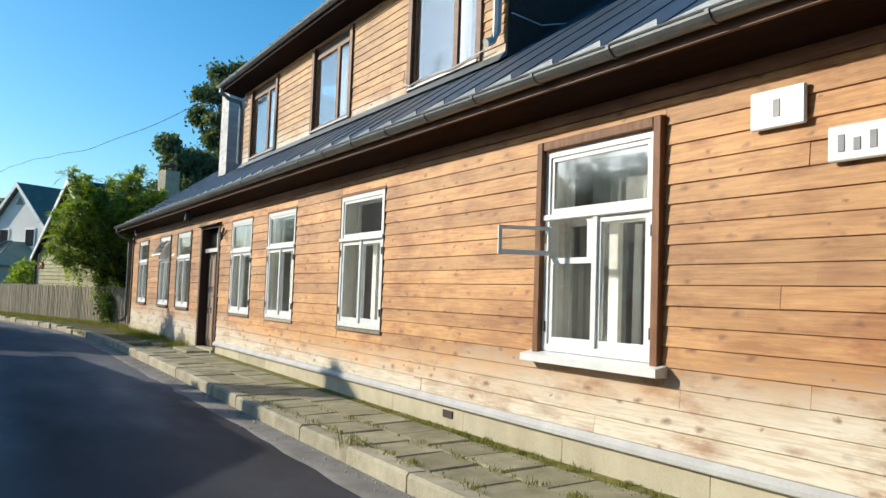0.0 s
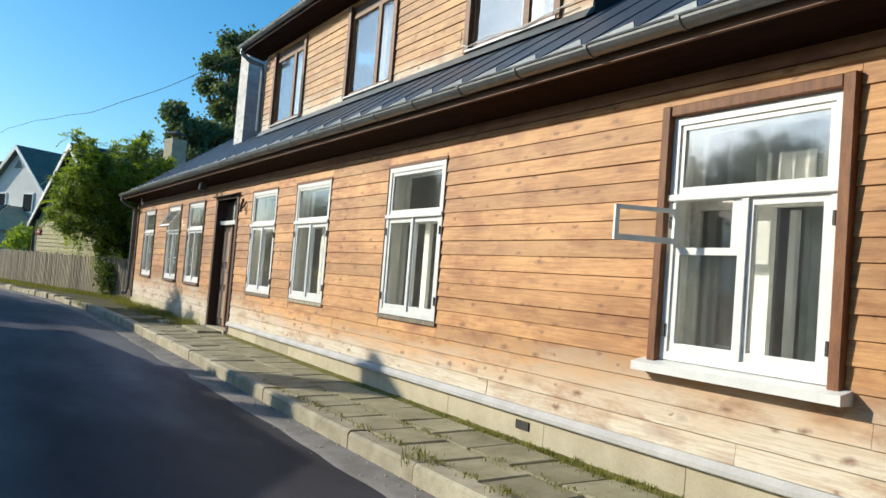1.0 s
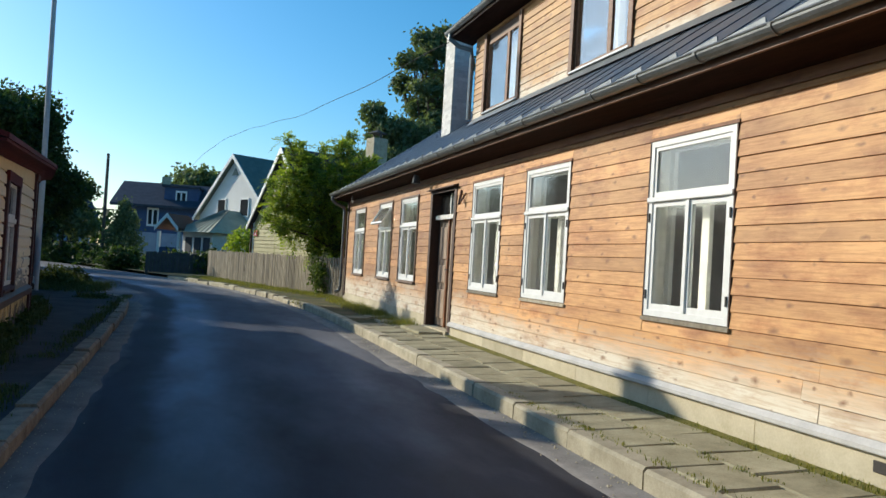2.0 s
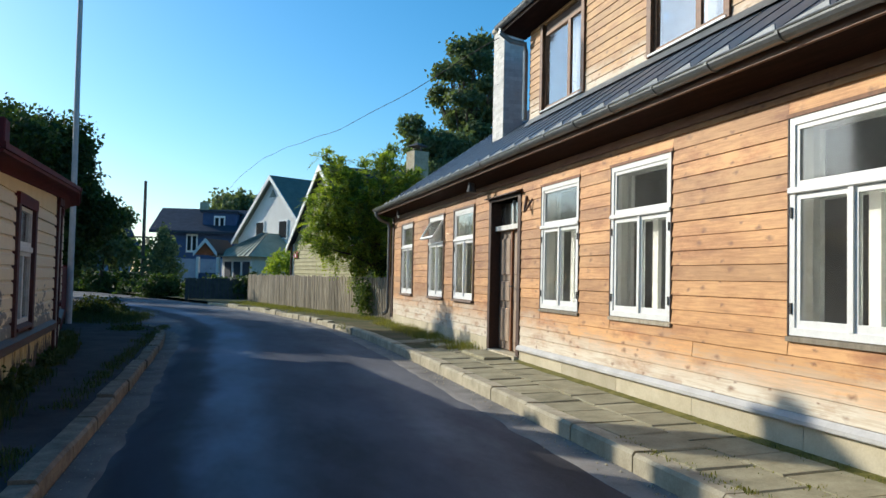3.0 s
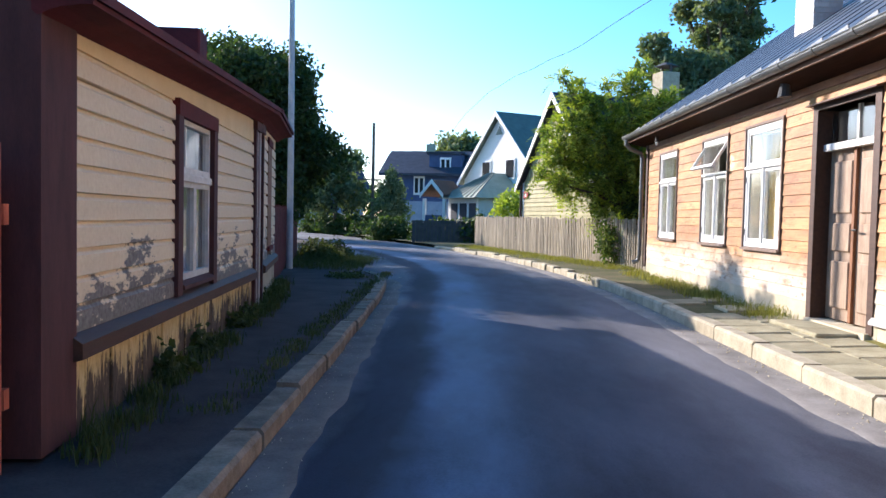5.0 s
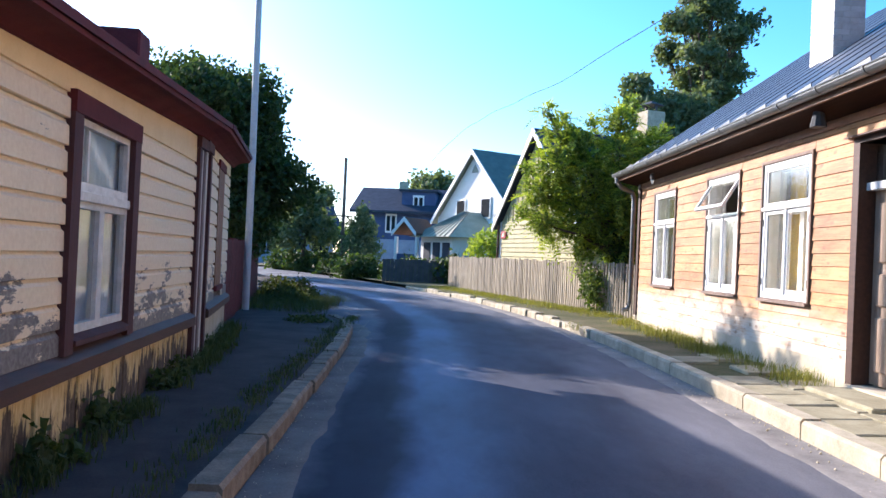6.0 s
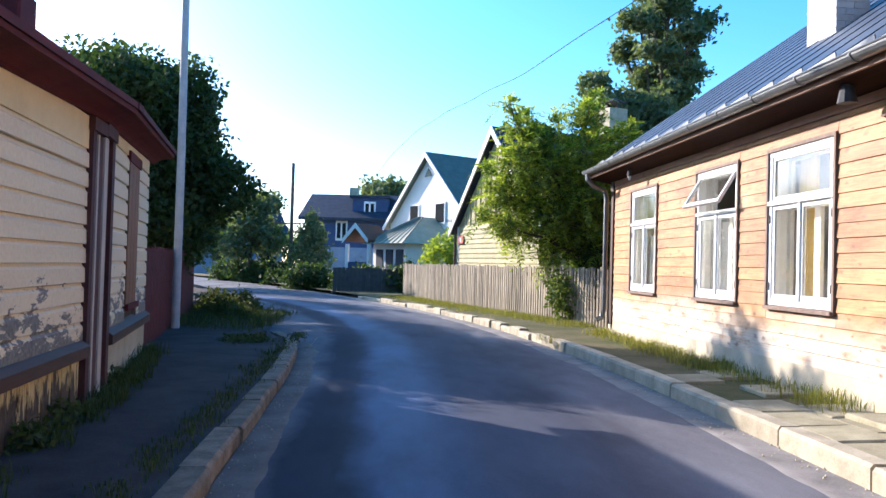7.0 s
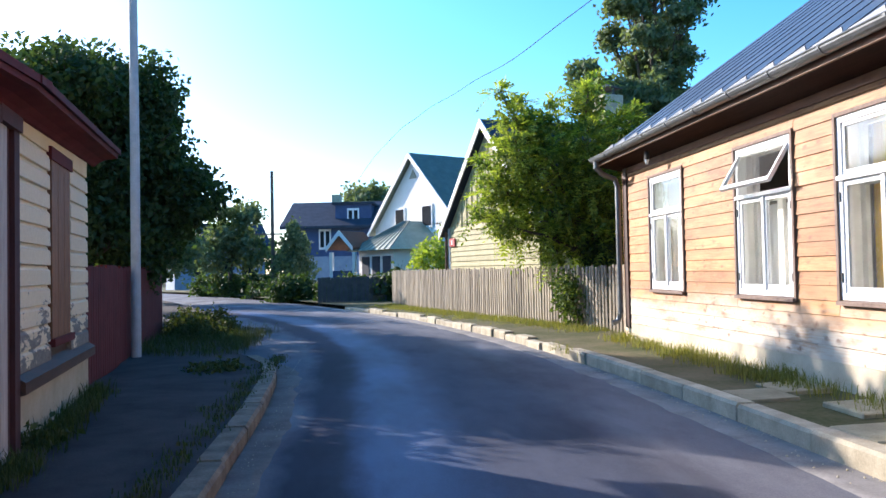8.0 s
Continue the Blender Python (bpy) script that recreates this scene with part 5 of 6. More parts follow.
LINDEN = [(-4.15, 25.4, 4.45, 0.80, 0.80, 0.75), (-4.95, 25.4, 4.30, 0.85, 0.90, 0.80), (-5.75, 25.6, 4.78, 0.80, 0.90, 0.75), (-6.7, 26.4, 4.70, 0.90, 1.00, 0.80),
          (-3.35, 25.3, 2.75, 0.76, 0.80, 0.70), (-3.9, 25.2, 3.50, 0.60, 0.80, 0.80), (-4.8, 25.0, 3.20, 1.10, 1.10, 1.00), (-4.3, 24.8, 1.90, 0.95, 1.00, 0.90),
          (-5.8, 25.2, 3.20, 1.10, 1.10, 1.10), (-5.0, 24.0, 2.60, 0.90, 0.80, 1.00), (-5.4, 23.5, 2.70, 0.80, 0.70, 1.00), (-4.7, 23.6, 4.30, 0.80, 0.62, 0.62), (-5.0, 22.8, 3.25, 0.70, 0.55, 0.60), (-4.7, 27.0, 4.30, 0.80, 0.70, 0.62), (-4.7, 24.6, 4.42, 0.80, 0.75, 0.65),
          (-4.5, 26.5, 3.40, 1.00, 0.90, 1.10), (-4.6, 26.2, 4.75, 0.55, 0.50, 0.60), (-4.6, 27.6, 3.00, 1.00, 1.00, 1.10)]
tree("linden_tree", (-4.9, 24.6, 0.1), 4.0, 0.20, [((x, y, z), (a, b, c)) for x, y, z, a, b, c in LINDEN], 76000, 0.078, LEAFD, "dense dark broad-leaved tree behind the maroon fence", 5)
# Two trees hidden behind the linden, added to cast shade bands on the road.
tree("garden_tree", (-6.2, 31.2, 0.1), 2.6, 0.14, [((-6.2, 31.2, 2.3), (1.5, 1.5, 1.1)), ((-5.6, 30.4, 3.2), (0.9, 0.9, 0.8)), ((-7.2, 32.0, 2.4), (1.2, 1.2, 1.1))], 9000, 0.10, LEAFD, "dark low tree hidden by the linden, added to shade the road", 41)
tree("garden_tree", (-8.5, 37.5, 0.1), 3.4, 0.16, [((-8.5, 37.5, 3.2), (1.8, 1.8, 1.4)), ((-7.7, 36.0, 2.7), (1.4, 1.5, 1.2))], 8000, 0.12, LEAFD, "dark tree hidden by the linden, added to shade the far road", 43)
# Also added as a shadow caster, for the road past the bend.
tree("garden_tree", (-9.8, 45.5, 0.1), 4.0, 0.2, [((-9.8, 45.5, 3.2), (2.2, 2.2, 1.7)), ((-9.0, 44.6, 4.6), (1.4, 1.4, 1.2)), ((-8.0, 43.4, 2.4), (1.5, 1.5, 1.2))], 9000, 0.14, LEAFP, "grey-green tree added to shade the far street", 42)
pine_r = random.Random(12)
PINE = []
for k in range(19):
    z = 7.9 + 5.0 * k / 18
    a = k * 2.4
    d = (1.75 - 0.9 * abs(k - 9) / 10) * pine_r.uniform(0.5, 1.1)
    PINE.append(((11.2 + d * math.cos(a), 40.0 + d * math.sin(a), z), (pine_r.uniform(0.55, 0.95), pine_r.uniform(0.55, 0.95), pine_r.uniform(0.32, 0.5))))
tree("tall_pine", (11.2, 39.9, 0.1), 11.5, 0.22, PINE, 15000, 0.14, LEAFP, "tall pine with blue-green layered crown behind the houses", 6)
tree("oak_tree", (9.0, 38.0, 0.1), 7.0, 0.2, [((8.6, 38.0, 7.4), (1.1, 1.1, 0.7)), ((7.7, 37.8, 8.2), (0.6, 0.6, 0.5)), ((9.8, 38.2, 7.2), (1.4, 1.2, 0.9)), ((9.0, 38.0, 6.0), (1.8, 1.4, 0.9))], 9000, 0.15, LEAFP, "broad-leaved tree behind the timber house", 7)
tree("distant_tree", (0.4, 84, 0.1), 8, 0.3, [((0.2, 84, 7.6), (2.4, 3, 2.0)), ((2.4, 84, 7.0), (2.2, 3, 1.8)), ((-1.6, 84, 6.2), (1.8, 2.5, 1.6))], 5000, 0.34, LEAFP, "distant tree behind the blue house", 8)
tree("garden_tree", (-7.4, 54, 0.1), 4, 0.15, [((-7.4, 54, 3.4), (1.1, 1.2, 1.1)), ((-6.5, 54.4, 2.6), (1.1, 1.2, 1.1)), ((-8.4, 54, 2.3), (1.0, 1.0, 1.0)), ((-6.4, 54, 4.6), (0.9, 0.9, 0.6)), ((-7.6, 54, 4.7), (0.6, 0.6, 0.4))], 5000, 0.17, LEAFP, "garden tree by the street bend", 9)
tree("cypress", (-3.8, 52, 0.1), 3.2, 0.1, [((-3.8, 52, 1.4), (1.0, 1.0, 1.2)), ((-3.8, 52, 2.6), (0.75, 0.75, 1.0)), ((-3.8, 52, 3.5), (0.35, 0.35, 0.7))], 4500, 0.13, LEAFP, "conical garden tree beside the far pole", 10)


def shrub(name, clumps, count, size, m, label, seed):
    c = Vector(clumps[0][0])
    t = thing(name, Matrix.Translation((c.x, c.y, rise(c.y))), label, "shrub")
    me = leaf_cloud([(tuple(Vector(q) - Vector((c.x, c.y, rise(c.y)))), rr) for q, rr in clumps], count, size, seed)
    me.materials.append(m)
    ob = new("foliage", me)
    ob.parent = t
    for k in range(4):
        part("stem", tube([(0.05 * k - 0.1, 0, -0.05), (0.1 * k - 0.2, 0.05, clumps[0][1][2])], [0.012, 0.005], 5), BARK, t)
    return t


shrub("fence_shrub", [((3.72, 25.3, 0.65), (0.35, 0.35, 0.5)), ((3.6, 25.5, 0.9), (0.25, 0.3, 0.35))], 1300, 0.055, LEAFM, "leafy weed bush at the fence foot", 21)
for k, (x, y, r) in enumerate(((-1.96, 12.1, 0.09), (-2.05, 13.0, 0.12), (-2.15, 14.3, 0.11), (-2.23, 15.0, 0.15), (-2.36, 16.6, 0.12))):
    shrub("wall_weed", [((x, y, 0.24), (r, r * 1.3, 0.13)), ((x + 0.05, y + 0.2, 0.20), (r * 0.7, r, 0.09))], 330, 0.040, WEEDS, "leafy green weed at the foot of the peeling wall", 70 + k)
# Added dark bush; it plays the shaded lower side of the ash.
shrub("ash_shade_bush", [((4.7, 26.0, 1.5), (0.6, 0.6, 0.75)), ((5.2, 26.3, 2.3), (0.6, 0.6, 0.6)), ((4.5, 25.8, 0.8), (0.5, 0.4, 0.5)), ((4.2, 26.9, 2.1), (0.7, 0.5, 0.55)), ((4.7, 26.8, 2.9), (0.6, 0.5, 0.5))], 6500, 0.07, LEAFD, "dark dense leaves standing in for shade low in the ash tree", 28)
# Hidden shrub, added to trim the left end of the road's sun streak.
shrub("streak_block_shrub", [((-4.55, 20.9, 2.1), (0.6, 0.6, 0.85)), ((-4.5, 20.8, 1.0), (0.5, 0.5, 0.9))], 3600, 0.07, LEAFD, "dark hidden shrub added to trim the sun streak on the road", 27)
shrub("hedge", [((-0.6, 42.3, 0.6), (1.4, 0.8, 0.6)), ((0.9, 40.6, 0.65), (1.0, 0.8, 0.7)), ((-3.0, 44.5, 0.55), (1.5, 1.0, 0.6))], 5000, 0.13, LEAFD, "dark garden hedge at the street bend", 22)
shrub("hedge", [((-6.5, 54, 0.6), (2.2, 1.0, 0.7)), ((-8.5, 56, 0.6), (1.6, 1.0, 0.7)), ((-4.6, 50, 0.5), (1.2, 1.0, 0.55))], 4000, 0.16, LEAFD, "dark low hedge along the far street", 23)
shrub("garden_shrub", [((2.4, 39.5, 1.6), (0.9, 0.9, 1.0)), ((3.4, 39.0, 1.5), (0.8, 0.8, 0.9))], 3500, 0.10, LEAF, "green shrub before the white house", 24)
shrub("roadside_bush", [((-3.35, 26.6, 0.34), (0.7, 0.9, 0.34)), ((-3.1, 25.4, 0.26), (0.5, 0.7, 0.22))], 6500, 0.042, WEEDS, "dark low bush on the verge behind the pole", 25)
shrub("grass_clump", [((-1.95, 20.6, 0.20), (0.36, 0.5, 0.10))], 1500, 0.035, WEEDS, "low green clump growing through the asphalt path", 26)


def blades(name, spots, per, h, seed, label, spread=0.06, material=None):
    """Tufts of grass as one sheet of blades."""
    r = np.random.RandomState(seed)
    verts, faces = [], []
    for (x, y, z) in spots:
        k = max(3, int(1.5 * per * r.uniform(0.4, 1.5)))
        hh = h * r.uniform(0.5, 1.4)
        for i in range(k):
            px, py = x + r.normal() * spread, y + r.normal() * spread
            a = r.uniform(0, 6.28)
            l = hh * r.uniform(0.5, 1.2)
            dx, dy = math.cos(a) * l * 0.45, math.sin(a) * l * 0.45
            w = 0.0022 + 0.0028 * r.uniform()
            sx, sy = -math.sin(a) * w, math.cos(a) * w
            n = len(verts)
            verts += [(px - sx, py - sy, z - 0.01), (px + sx, py + sy, z - 0.01), (px + dx * 0.4 + sx * 0.7, py + dy * 0.4 + sy * 0.7, z + l * 0.6), (px + dx * 0.4 - sx * 0.7, py + dy * 0.4 - sy * 0.7, z + l * 0.6), (px + dx, py + dy, z + l * 0.95)]
            faces += [(n, n + 1, n + 2, n + 3), (n + 3, n + 2, n + 4)]
    me = bpy.data.meshes.new(name)
    me.from_pydata(verts, [], faces)
    me.materials.append(material or GRASS)
    return tagged(new(name, me), label, "grass", kind="stuff")


gr = random.Random(17)
strip("moss_band", MOSS, lambda s: [(3.73 + 0.035 * noise.noise((s * 60, 1, 0)), 1 + 13.1 * s, rise(1 + 13.1 * s) + 0.142), (3.80, 1 + 13.1 * s, rise(1 + 13.1 * s) + 0.172 + 0.012 * noise.noise((s * 90, 5, 0))), (3.90, 1 + 13.1 * s, rise(1 + 13.1 * s) + 0.185)], 160, "yellow-green moss along the foot of the plinth", "moss")
spots = [(3.82 + gr.uniform(-0.06, 0.03), gr.uniform(2.0, 14.0), 0.16 + rise(9)) for _ in range(200)]
blades("wall_moss_grass", spots, 9, 0.028, 1, "short mossy grass along the plinth", 0.04)
spots = [(3.70 + gr.uniform(-0.22, 0.14), gr.choice((15.9, 16.4, 17.6, 18.2, 18.5, 19.6, 20.3, 20.5, 21.4, 22.4)) + gr.gauss(0, 0.22), 0.15 + rise(19)) for _ in range(170)]
blades("wall_grass", spots, 17, 0.115, 2, "tall yellowing grass along the house foot", 0.10)
spots = []
for _ in range(700):
    t = gr.random()
    fx, fy = (4.1 - 1.1 * t / 0.36, 24.1 + 4.1 * t / 0.36) if t < 0.36 else (3.0 - 2.3 * (t - 0.36) / 0.64, 28.2 + 8 * (t - 0.36) / 0.64)
    spots.append((fx - abs(gr.gauss(0.1, 0.35)), fy, 0.13 + rise(fy)))
blades("verge_grass", spots, 14, 0.09, 3, "patchy green verge grass before the grey fence", 0.11)
spots = [(2.66 + gr.uniform(0.0, 0.24), 5.80 + gr.uniform(-0.12, 0.12), 0.16) for _ in range(4)] + [ (2.6, 20.9, 0.18), (2.5, 21.3, 0.2), (2.45, 21.8, 0.2)]
blades("kerb_weeds", spots, 12, 0.12, 4, "weeds growing from the kerb joints", 0.05)
spots = [(3.3 + gr.choice((-0.44, -0.0, 0.42)) + gr.uniform(-0.03, 0.03), gr.uniform(2, 17), 0.150 + rise(9)) for _ in range(420)]
blades("joint_moss", spots, 9, 0.016, 5, "moss and tiny weeds in the slab joints", 0.04)
spots = []
for _ in range(130):
    t = gr.random()
    p = P0.lerp(P1, t / 0.6) if t < 0.6 else P1.lerp(P2, (t - 0.6) / 0.4)
    spots.append((p.x + 0.12 + abs(gr.gauss(0, 0.07)), p.y, 0.12 + rise(p.y)))
blades("path_grass", spots, 22, 0.12, 6, "dark weeds along the foot of the cream house", 0.06, WEEDS)
spots = [(-1.28 - abs(gr.gauss(0, 0.08)), gr.uniform(11, 22), 0.13 + rise(16)) for _ in range(240)]
spots += [(-1.30 - abs(gr.gauss(0, 0.09)), gr.uniform(7.9, 9.8), 0.12 + rise(9)) for _ in range(110)]
spots += [(gr.uniform(-3.6, -1.9), 9.95 - abs(gr.gauss(0, 0.16)), 0.12 + rise(9)) for _ in range(120)]
blades("kerb_grass", spots, 9, 0.035, 7, "thin grass behind the worn kerb", 0.05, WEEDS)
spots = [(-2.0 - gr.uniform(0, 3.0), gr.uniform(22.0, 27), 0.12 + rise(22)) for _ in range(420)]
blades("verge_grass", spots, 14, 0.16, 8, "rough dark grass under the tree", 0.1, WEEDS)

# ---- grey picket fence ----
fence = thing("picket_fence", Matrix.Translation((4.2, 23.7, 0.1)), "weathered silver-grey picket fence along the verge", "fence")
line = [Vector((4.28, 23.3)), Vector((3.72, 25.6)), Vector((3.0, 28.2)), Vector((0.72, 36.2))]
fr = random.Random(9)
for p, q in zip(line, line[1:]):
    L = (q - p).length
    d = (q - p).normalized()
    n = int(L / 0.108)
    ang = math.degrees(math.atan2(d.y, d.x))
    for k in range(n):
        c = p + d * (L * (k + 0.5) / n)
        bm = bevelled(-0.035, -0.01, 0.06, 0.035, 0.01, 1.24 + fr.uniform(-0.03, 0.03), 0.004)
        bm.transform(Matrix.Translation((c.x - 4.2, c.y - 23.7, 0.03)) @ pose(0, 0, 0, 0, fr.uniform(-1, 1), ang))
        part("picket", bm, GREYFENCE, fence)
    for z in (0.35, 1.05):
        bm = one(0, -0.06, z, L, -0.015, z + 0.08)
        bm.transform(Matrix.Translation((p.x - 4.2, p.y - 23.7, 0)) @ pose(0, 0, 0, 0, 0, ang))
        part("rail", bm, GREYFENCE, fence)
    for k in range(int(L / 2.2) + 1):
        c = p + d * min(L, 2.2 * k)
        bm = bevelled(-0.05, -0.16, -0.1, 0.05, -0.06, 1.2, 0.006)
        bm.transform(Matrix.Translation((c.x - 4.2, c.y - 23.7, 0)) @ pose(0, 0, 0, 0, 0, ang))
        part("post", bm, GREYFENCE, fence)


# ---- houses down the street ----


# pale yellow house: front runs along the fence
uy = Vector((0.277, -0.961))
ym = Matrix(((uy.x, 0.961, 0, 3.0), (uy.y, 0.277, 0, 30.7), (0, 0, 1, 0.08), (0, 0, 0, 1)))
yel = thing("yellow_house", ym, "pale yellow board house with a steep dark roof behind the fence", "house")
HALF, EZ, AZ, DEP = 2.75, 2.45, 5.0, 8.0
wallb = part("wall", one(-HALF + 0.1, 0.02, -0.1, HALF - 0.1, DEP, EZ + 0.05), YELLOWHOUSE, yel)
part("gable", prism(bmesh.new(), [(-HALF + 0.1, EZ), (HALF - 0.1, EZ), (0, AZ - 0.12)], lambda u, v: (u, 0.02, v), lambda u, v: (u, DEP, v)), YELLOWHOUSE, yel)
for k in range(17):
    z = 0.1 + 0.14 * k
    part("siding_board", along_x([(-0.012, z), (-0.012, z + 0.01), (0.012, z + 0.138), (0.02, z + 0.138), (0.02, z)], -HALF + 0.1, HALF - 0.1), YELLOWHOUSE, wallb)
for k in range(13):
    x = -2.1 + 0.35 * k
    top = AZ - 0.2 - abs(x) * (AZ - EZ) / HALF
    if top > EZ + 0.2:
        part("batten", one(x - 0.02, -0.01, EZ, x + 0.02, 0.02, top), YELLOWHOUSE, yel)
for sgn in (-1, 1):
    e = HALF + 0.25
    ez = AZ - e * (AZ - EZ) / HALF
    part("roof", prism(bmesh.new(), [(0, AZ), (sgn * e, ez), (sgn * e, ez + 0.09), (0, AZ + 0.12)], lambda u, v: (u, -0.16, v), lambda u, v: (u, DEP + 0.3, v)), DARKROOF, yel, "dark sheet roof")
    part("barge_board", prism(bmesh.new(), [(0, AZ - 0.08), (sgn * e, ez - 0.08), (sgn * e, ez + 0.10), (0, AZ + 0.13)], lambda u, v: (u, -0.20, v), lambda u, v: (u, -0.165, v)), WHITE, yel)
part("corner_board", one(-HALF + 0.06, -0.02, 0, -HALF + 0.18, 0.02, EZ), OLDWHITE, yel)
part("downpipe", tube([(-HALF + 0.02, -0.06, EZ - 0.1), (-HALF + 0.02, -0.06, 0.1)], 0.04, 8), RUST, yel)
part("number_plate", bevelled(-HALF + 0.22, -0.05, 1.92, -HALF + 0.62, -0.02, 2.16, 0.01), REDSIGN, yel, "small red enamel plate")
part("plate_bar", one(-HALF + 0.38, -0.056, 1.98, -HALF + 0.46, -0.05, 2.10), SIGN, yel)
ych = new("chimney")
ych.parent = yel
part("shaft", one(-0.3, 3.4, AZ - 0.8, 0.3, 4.0, AZ + 0.95), KERB, ych)
part("cap", tube([(0, 3.7, AZ + 1.15), (0, 3.7, AZ + 1.28)], [0.42, 0.1], 4), BLACK, ych)
part("cap_leg", one(-0.28, 3.66, AZ + 0.95, -0.24, 3.74, AZ + 1.18), BLACK, ych)
part("cap_leg", one(0.24, 3.66, AZ + 0.95, 0.28, 3.74, AZ + 1.18), BLACK, ych)

# white house with a steep gable and a hipped porch
uw = Vector((0.5, -0.866))
wm = Matrix(((uw.x, 0.866, 0, 2.05), (uw.y, 0.5, 0, 45.2), (0, 0, 1, 0.08), (0, 0, 0, 1)))
whi = thing("white_house", wm, "white rendered house with a steep green-grey roof", "house")
HALF, EZ, AZ, DEP = 3.5, 3.1, 6.35, 9.0
part("wall", one(-HALF + 0.2, 0.0, -0.1, HALF - 0.2, DEP, EZ + 0.2), WHITEHOUSE, whi)
part("gable", prism(bmesh.new(), [(-HALF + 0.2, EZ + 0.1), (HALF - 0.2, EZ + 0.1), (0, AZ - 0.12)], lambda u, v: (u, 0.0, v), lambda u, v: (u, DEP, v)), WHITEHOUSE, whi)
for sgn in (-1, 1):
    e = HALF + 0.15
    ez = AZ - e * (AZ - EZ) / HALF
    part("roof", prism(bmesh.new(), [(0, AZ), (sgn * e, ez), (sgn * e, ez + 0.1), (0, AZ + 0.13)], lambda u, v: (u, -0.22, v), lambda u, v: (u, DEP + 0.3, v)), GREENROOF, whi)
    part("barge_board", prism(bmesh.new(), [(0, AZ - 0.1), (sgn * e, ez - 0.1), (sgn * e, ez + 0.11), (0, AZ + 0.14)], lambda u, v: (u, -0.27, v), lambda u, v: (u, -0.225, v)), WHITE, whi)
for x in (-1.1, 1.05):
    w = new("window")
    w.parent = whi
    part("frame", bevelled(x - 0.42, -0.05, 3.12, x + 0.42, 0.0, 4.12, 0.01), WHITE, w)
    part("pane", one(x - 0.33, -0.06, 3.2, x + 0.33, -0.05, 4.04), PANED, w, "dark window pane")
part("gable_vent", prism(bmesh.new(), [(-0.3, 5.35), (0.3, 5.35), (0, 5.75)], lambda u, v: (u, -0.03, v), lambda u, v: (u, 0, v)), GREENROOF, whi)
part("chimney_pipe", tube([(0.3, 6.0, AZ - 0.4), (0.3, 6.0, AZ + 0.6)], 0.16, 8), OLDWHITE, whi)
porch = new("porch")
porch.parent = whi
part("porch_wall", one(-0.9, -2.3, -0.1, 1.9, 0.0, 2.15), WHITEHOUSE, porch)
bm = bmesh.new()
v0 = [bm.verts.new(p) for p in ((-1.3, -2.7, 2.15), (2.3, -2.7, 2.15), (2.3, 0.0, 2.15), (-1.3, 0.0, 2.15))]
v1 = [bm.verts.new(p) for p in ((0.2, -0.7, 3.4), (0.7, -0.7, 3.4), (0.7, 0.0, 3.4), (0.2, 0.0, 3.4))]
for k in range(4):
    bm.faces.new((v0[k], v0[(k + 1) % 4], v1[(k + 1) % 4], v1[k]))
bm.faces.new(v1)
bm.faces.new(v0[::-1])
part("porch_roof", bm, mottled("pale_green_sheet", (0.27, 0.28, 0.20), (0.40, 0.40, 0.29), 3, 0.6), porch, "pale green sheet porch roof")
for k in range(9):
    x = -1.2 + 0.43 * k
    u = 0.2 + 0.5 * k / 8
    part("seam", tube([(x, -2.7, 2.17), (u, -0.7, 3.42)], 0.025, 4), GREENROOF, porch)
for k in range(3):
    part("porch_window", one(-0.6 + 0.85 * k, -2.33, 0.9, 0.0 + 0.85 * k, -2.3, 1.9), DARKROOF, porch)

# blue two-storey house across the bend
blu = thing("blue_house", Matrix.Translation((-2.2, 62.5, 0.1)) @ pose(0, 0, 0, 0, 0, -8), "dark blue two-storey board house with white windows", "house")
part("wall", one(-2.6, 0, -0.1, 3.6, 7, 4.3), BLUEPAINT, blu)
part("base_wall", one(-2.65, -0.05, -0.1, 3.65, 0.0, 2.3), mottled("pale_blue_render", (0.24, 0.30, 0.40), (0.36, 0.42, 0.52), 2, 0.85), blu)
part("roof", prism(bmesh.new(), [(-0.5, 4.1), (3.5, 6.0), (3.5, 6.2), (-0.5, 4.3)], lambda u, v: (-3.4, u, v), lambda u, v: (4.2, u, v)), DARKROOF, blu)
part("roof", prism(bmesh.new(), [(7.5, 4.1), (3.5, 6.0), (3.5, 6.2), (7.5, 4.3)], lambda u, v: (-3.4, u, v), lambda u, v: (4.2, u, v)), DARKROOF, blu)
part("roof_box", one(0.1, 0.6, 4.0, 2.5, 3.4, 5.75), BLUEPAINT, blu)
part("roof_box_lid", one(-0.1, 0.4, 5.75, 2.7, 3.6, 5.9), DARKROOF, blu)
part("chimney", one(-0.6, 3.2, 5.8, 0.0, 3.8, 6.7), KERB, blu)
for x, z0, z1 in ((-0.5, 2.75, 4.1), (1.3, 4.55, 5.5)):
    y = 0.0 if z0 < 4 else 0.6
    w = new("window")
    w.parent = blu
    part("frame", bevelled(x - 0.4, y - 0.08, z0, x + 0.4, y, z1, 0.01), WHITE, w)
    for k in (-1, 1):
        part("pane", one(x + 0.18 * k - 0.12, y - 0.09, z0 + 0.15, x + 0.18 * k + 0.12, y - 0.08, z1 - 0.15), PANED, w, "dark window pane")

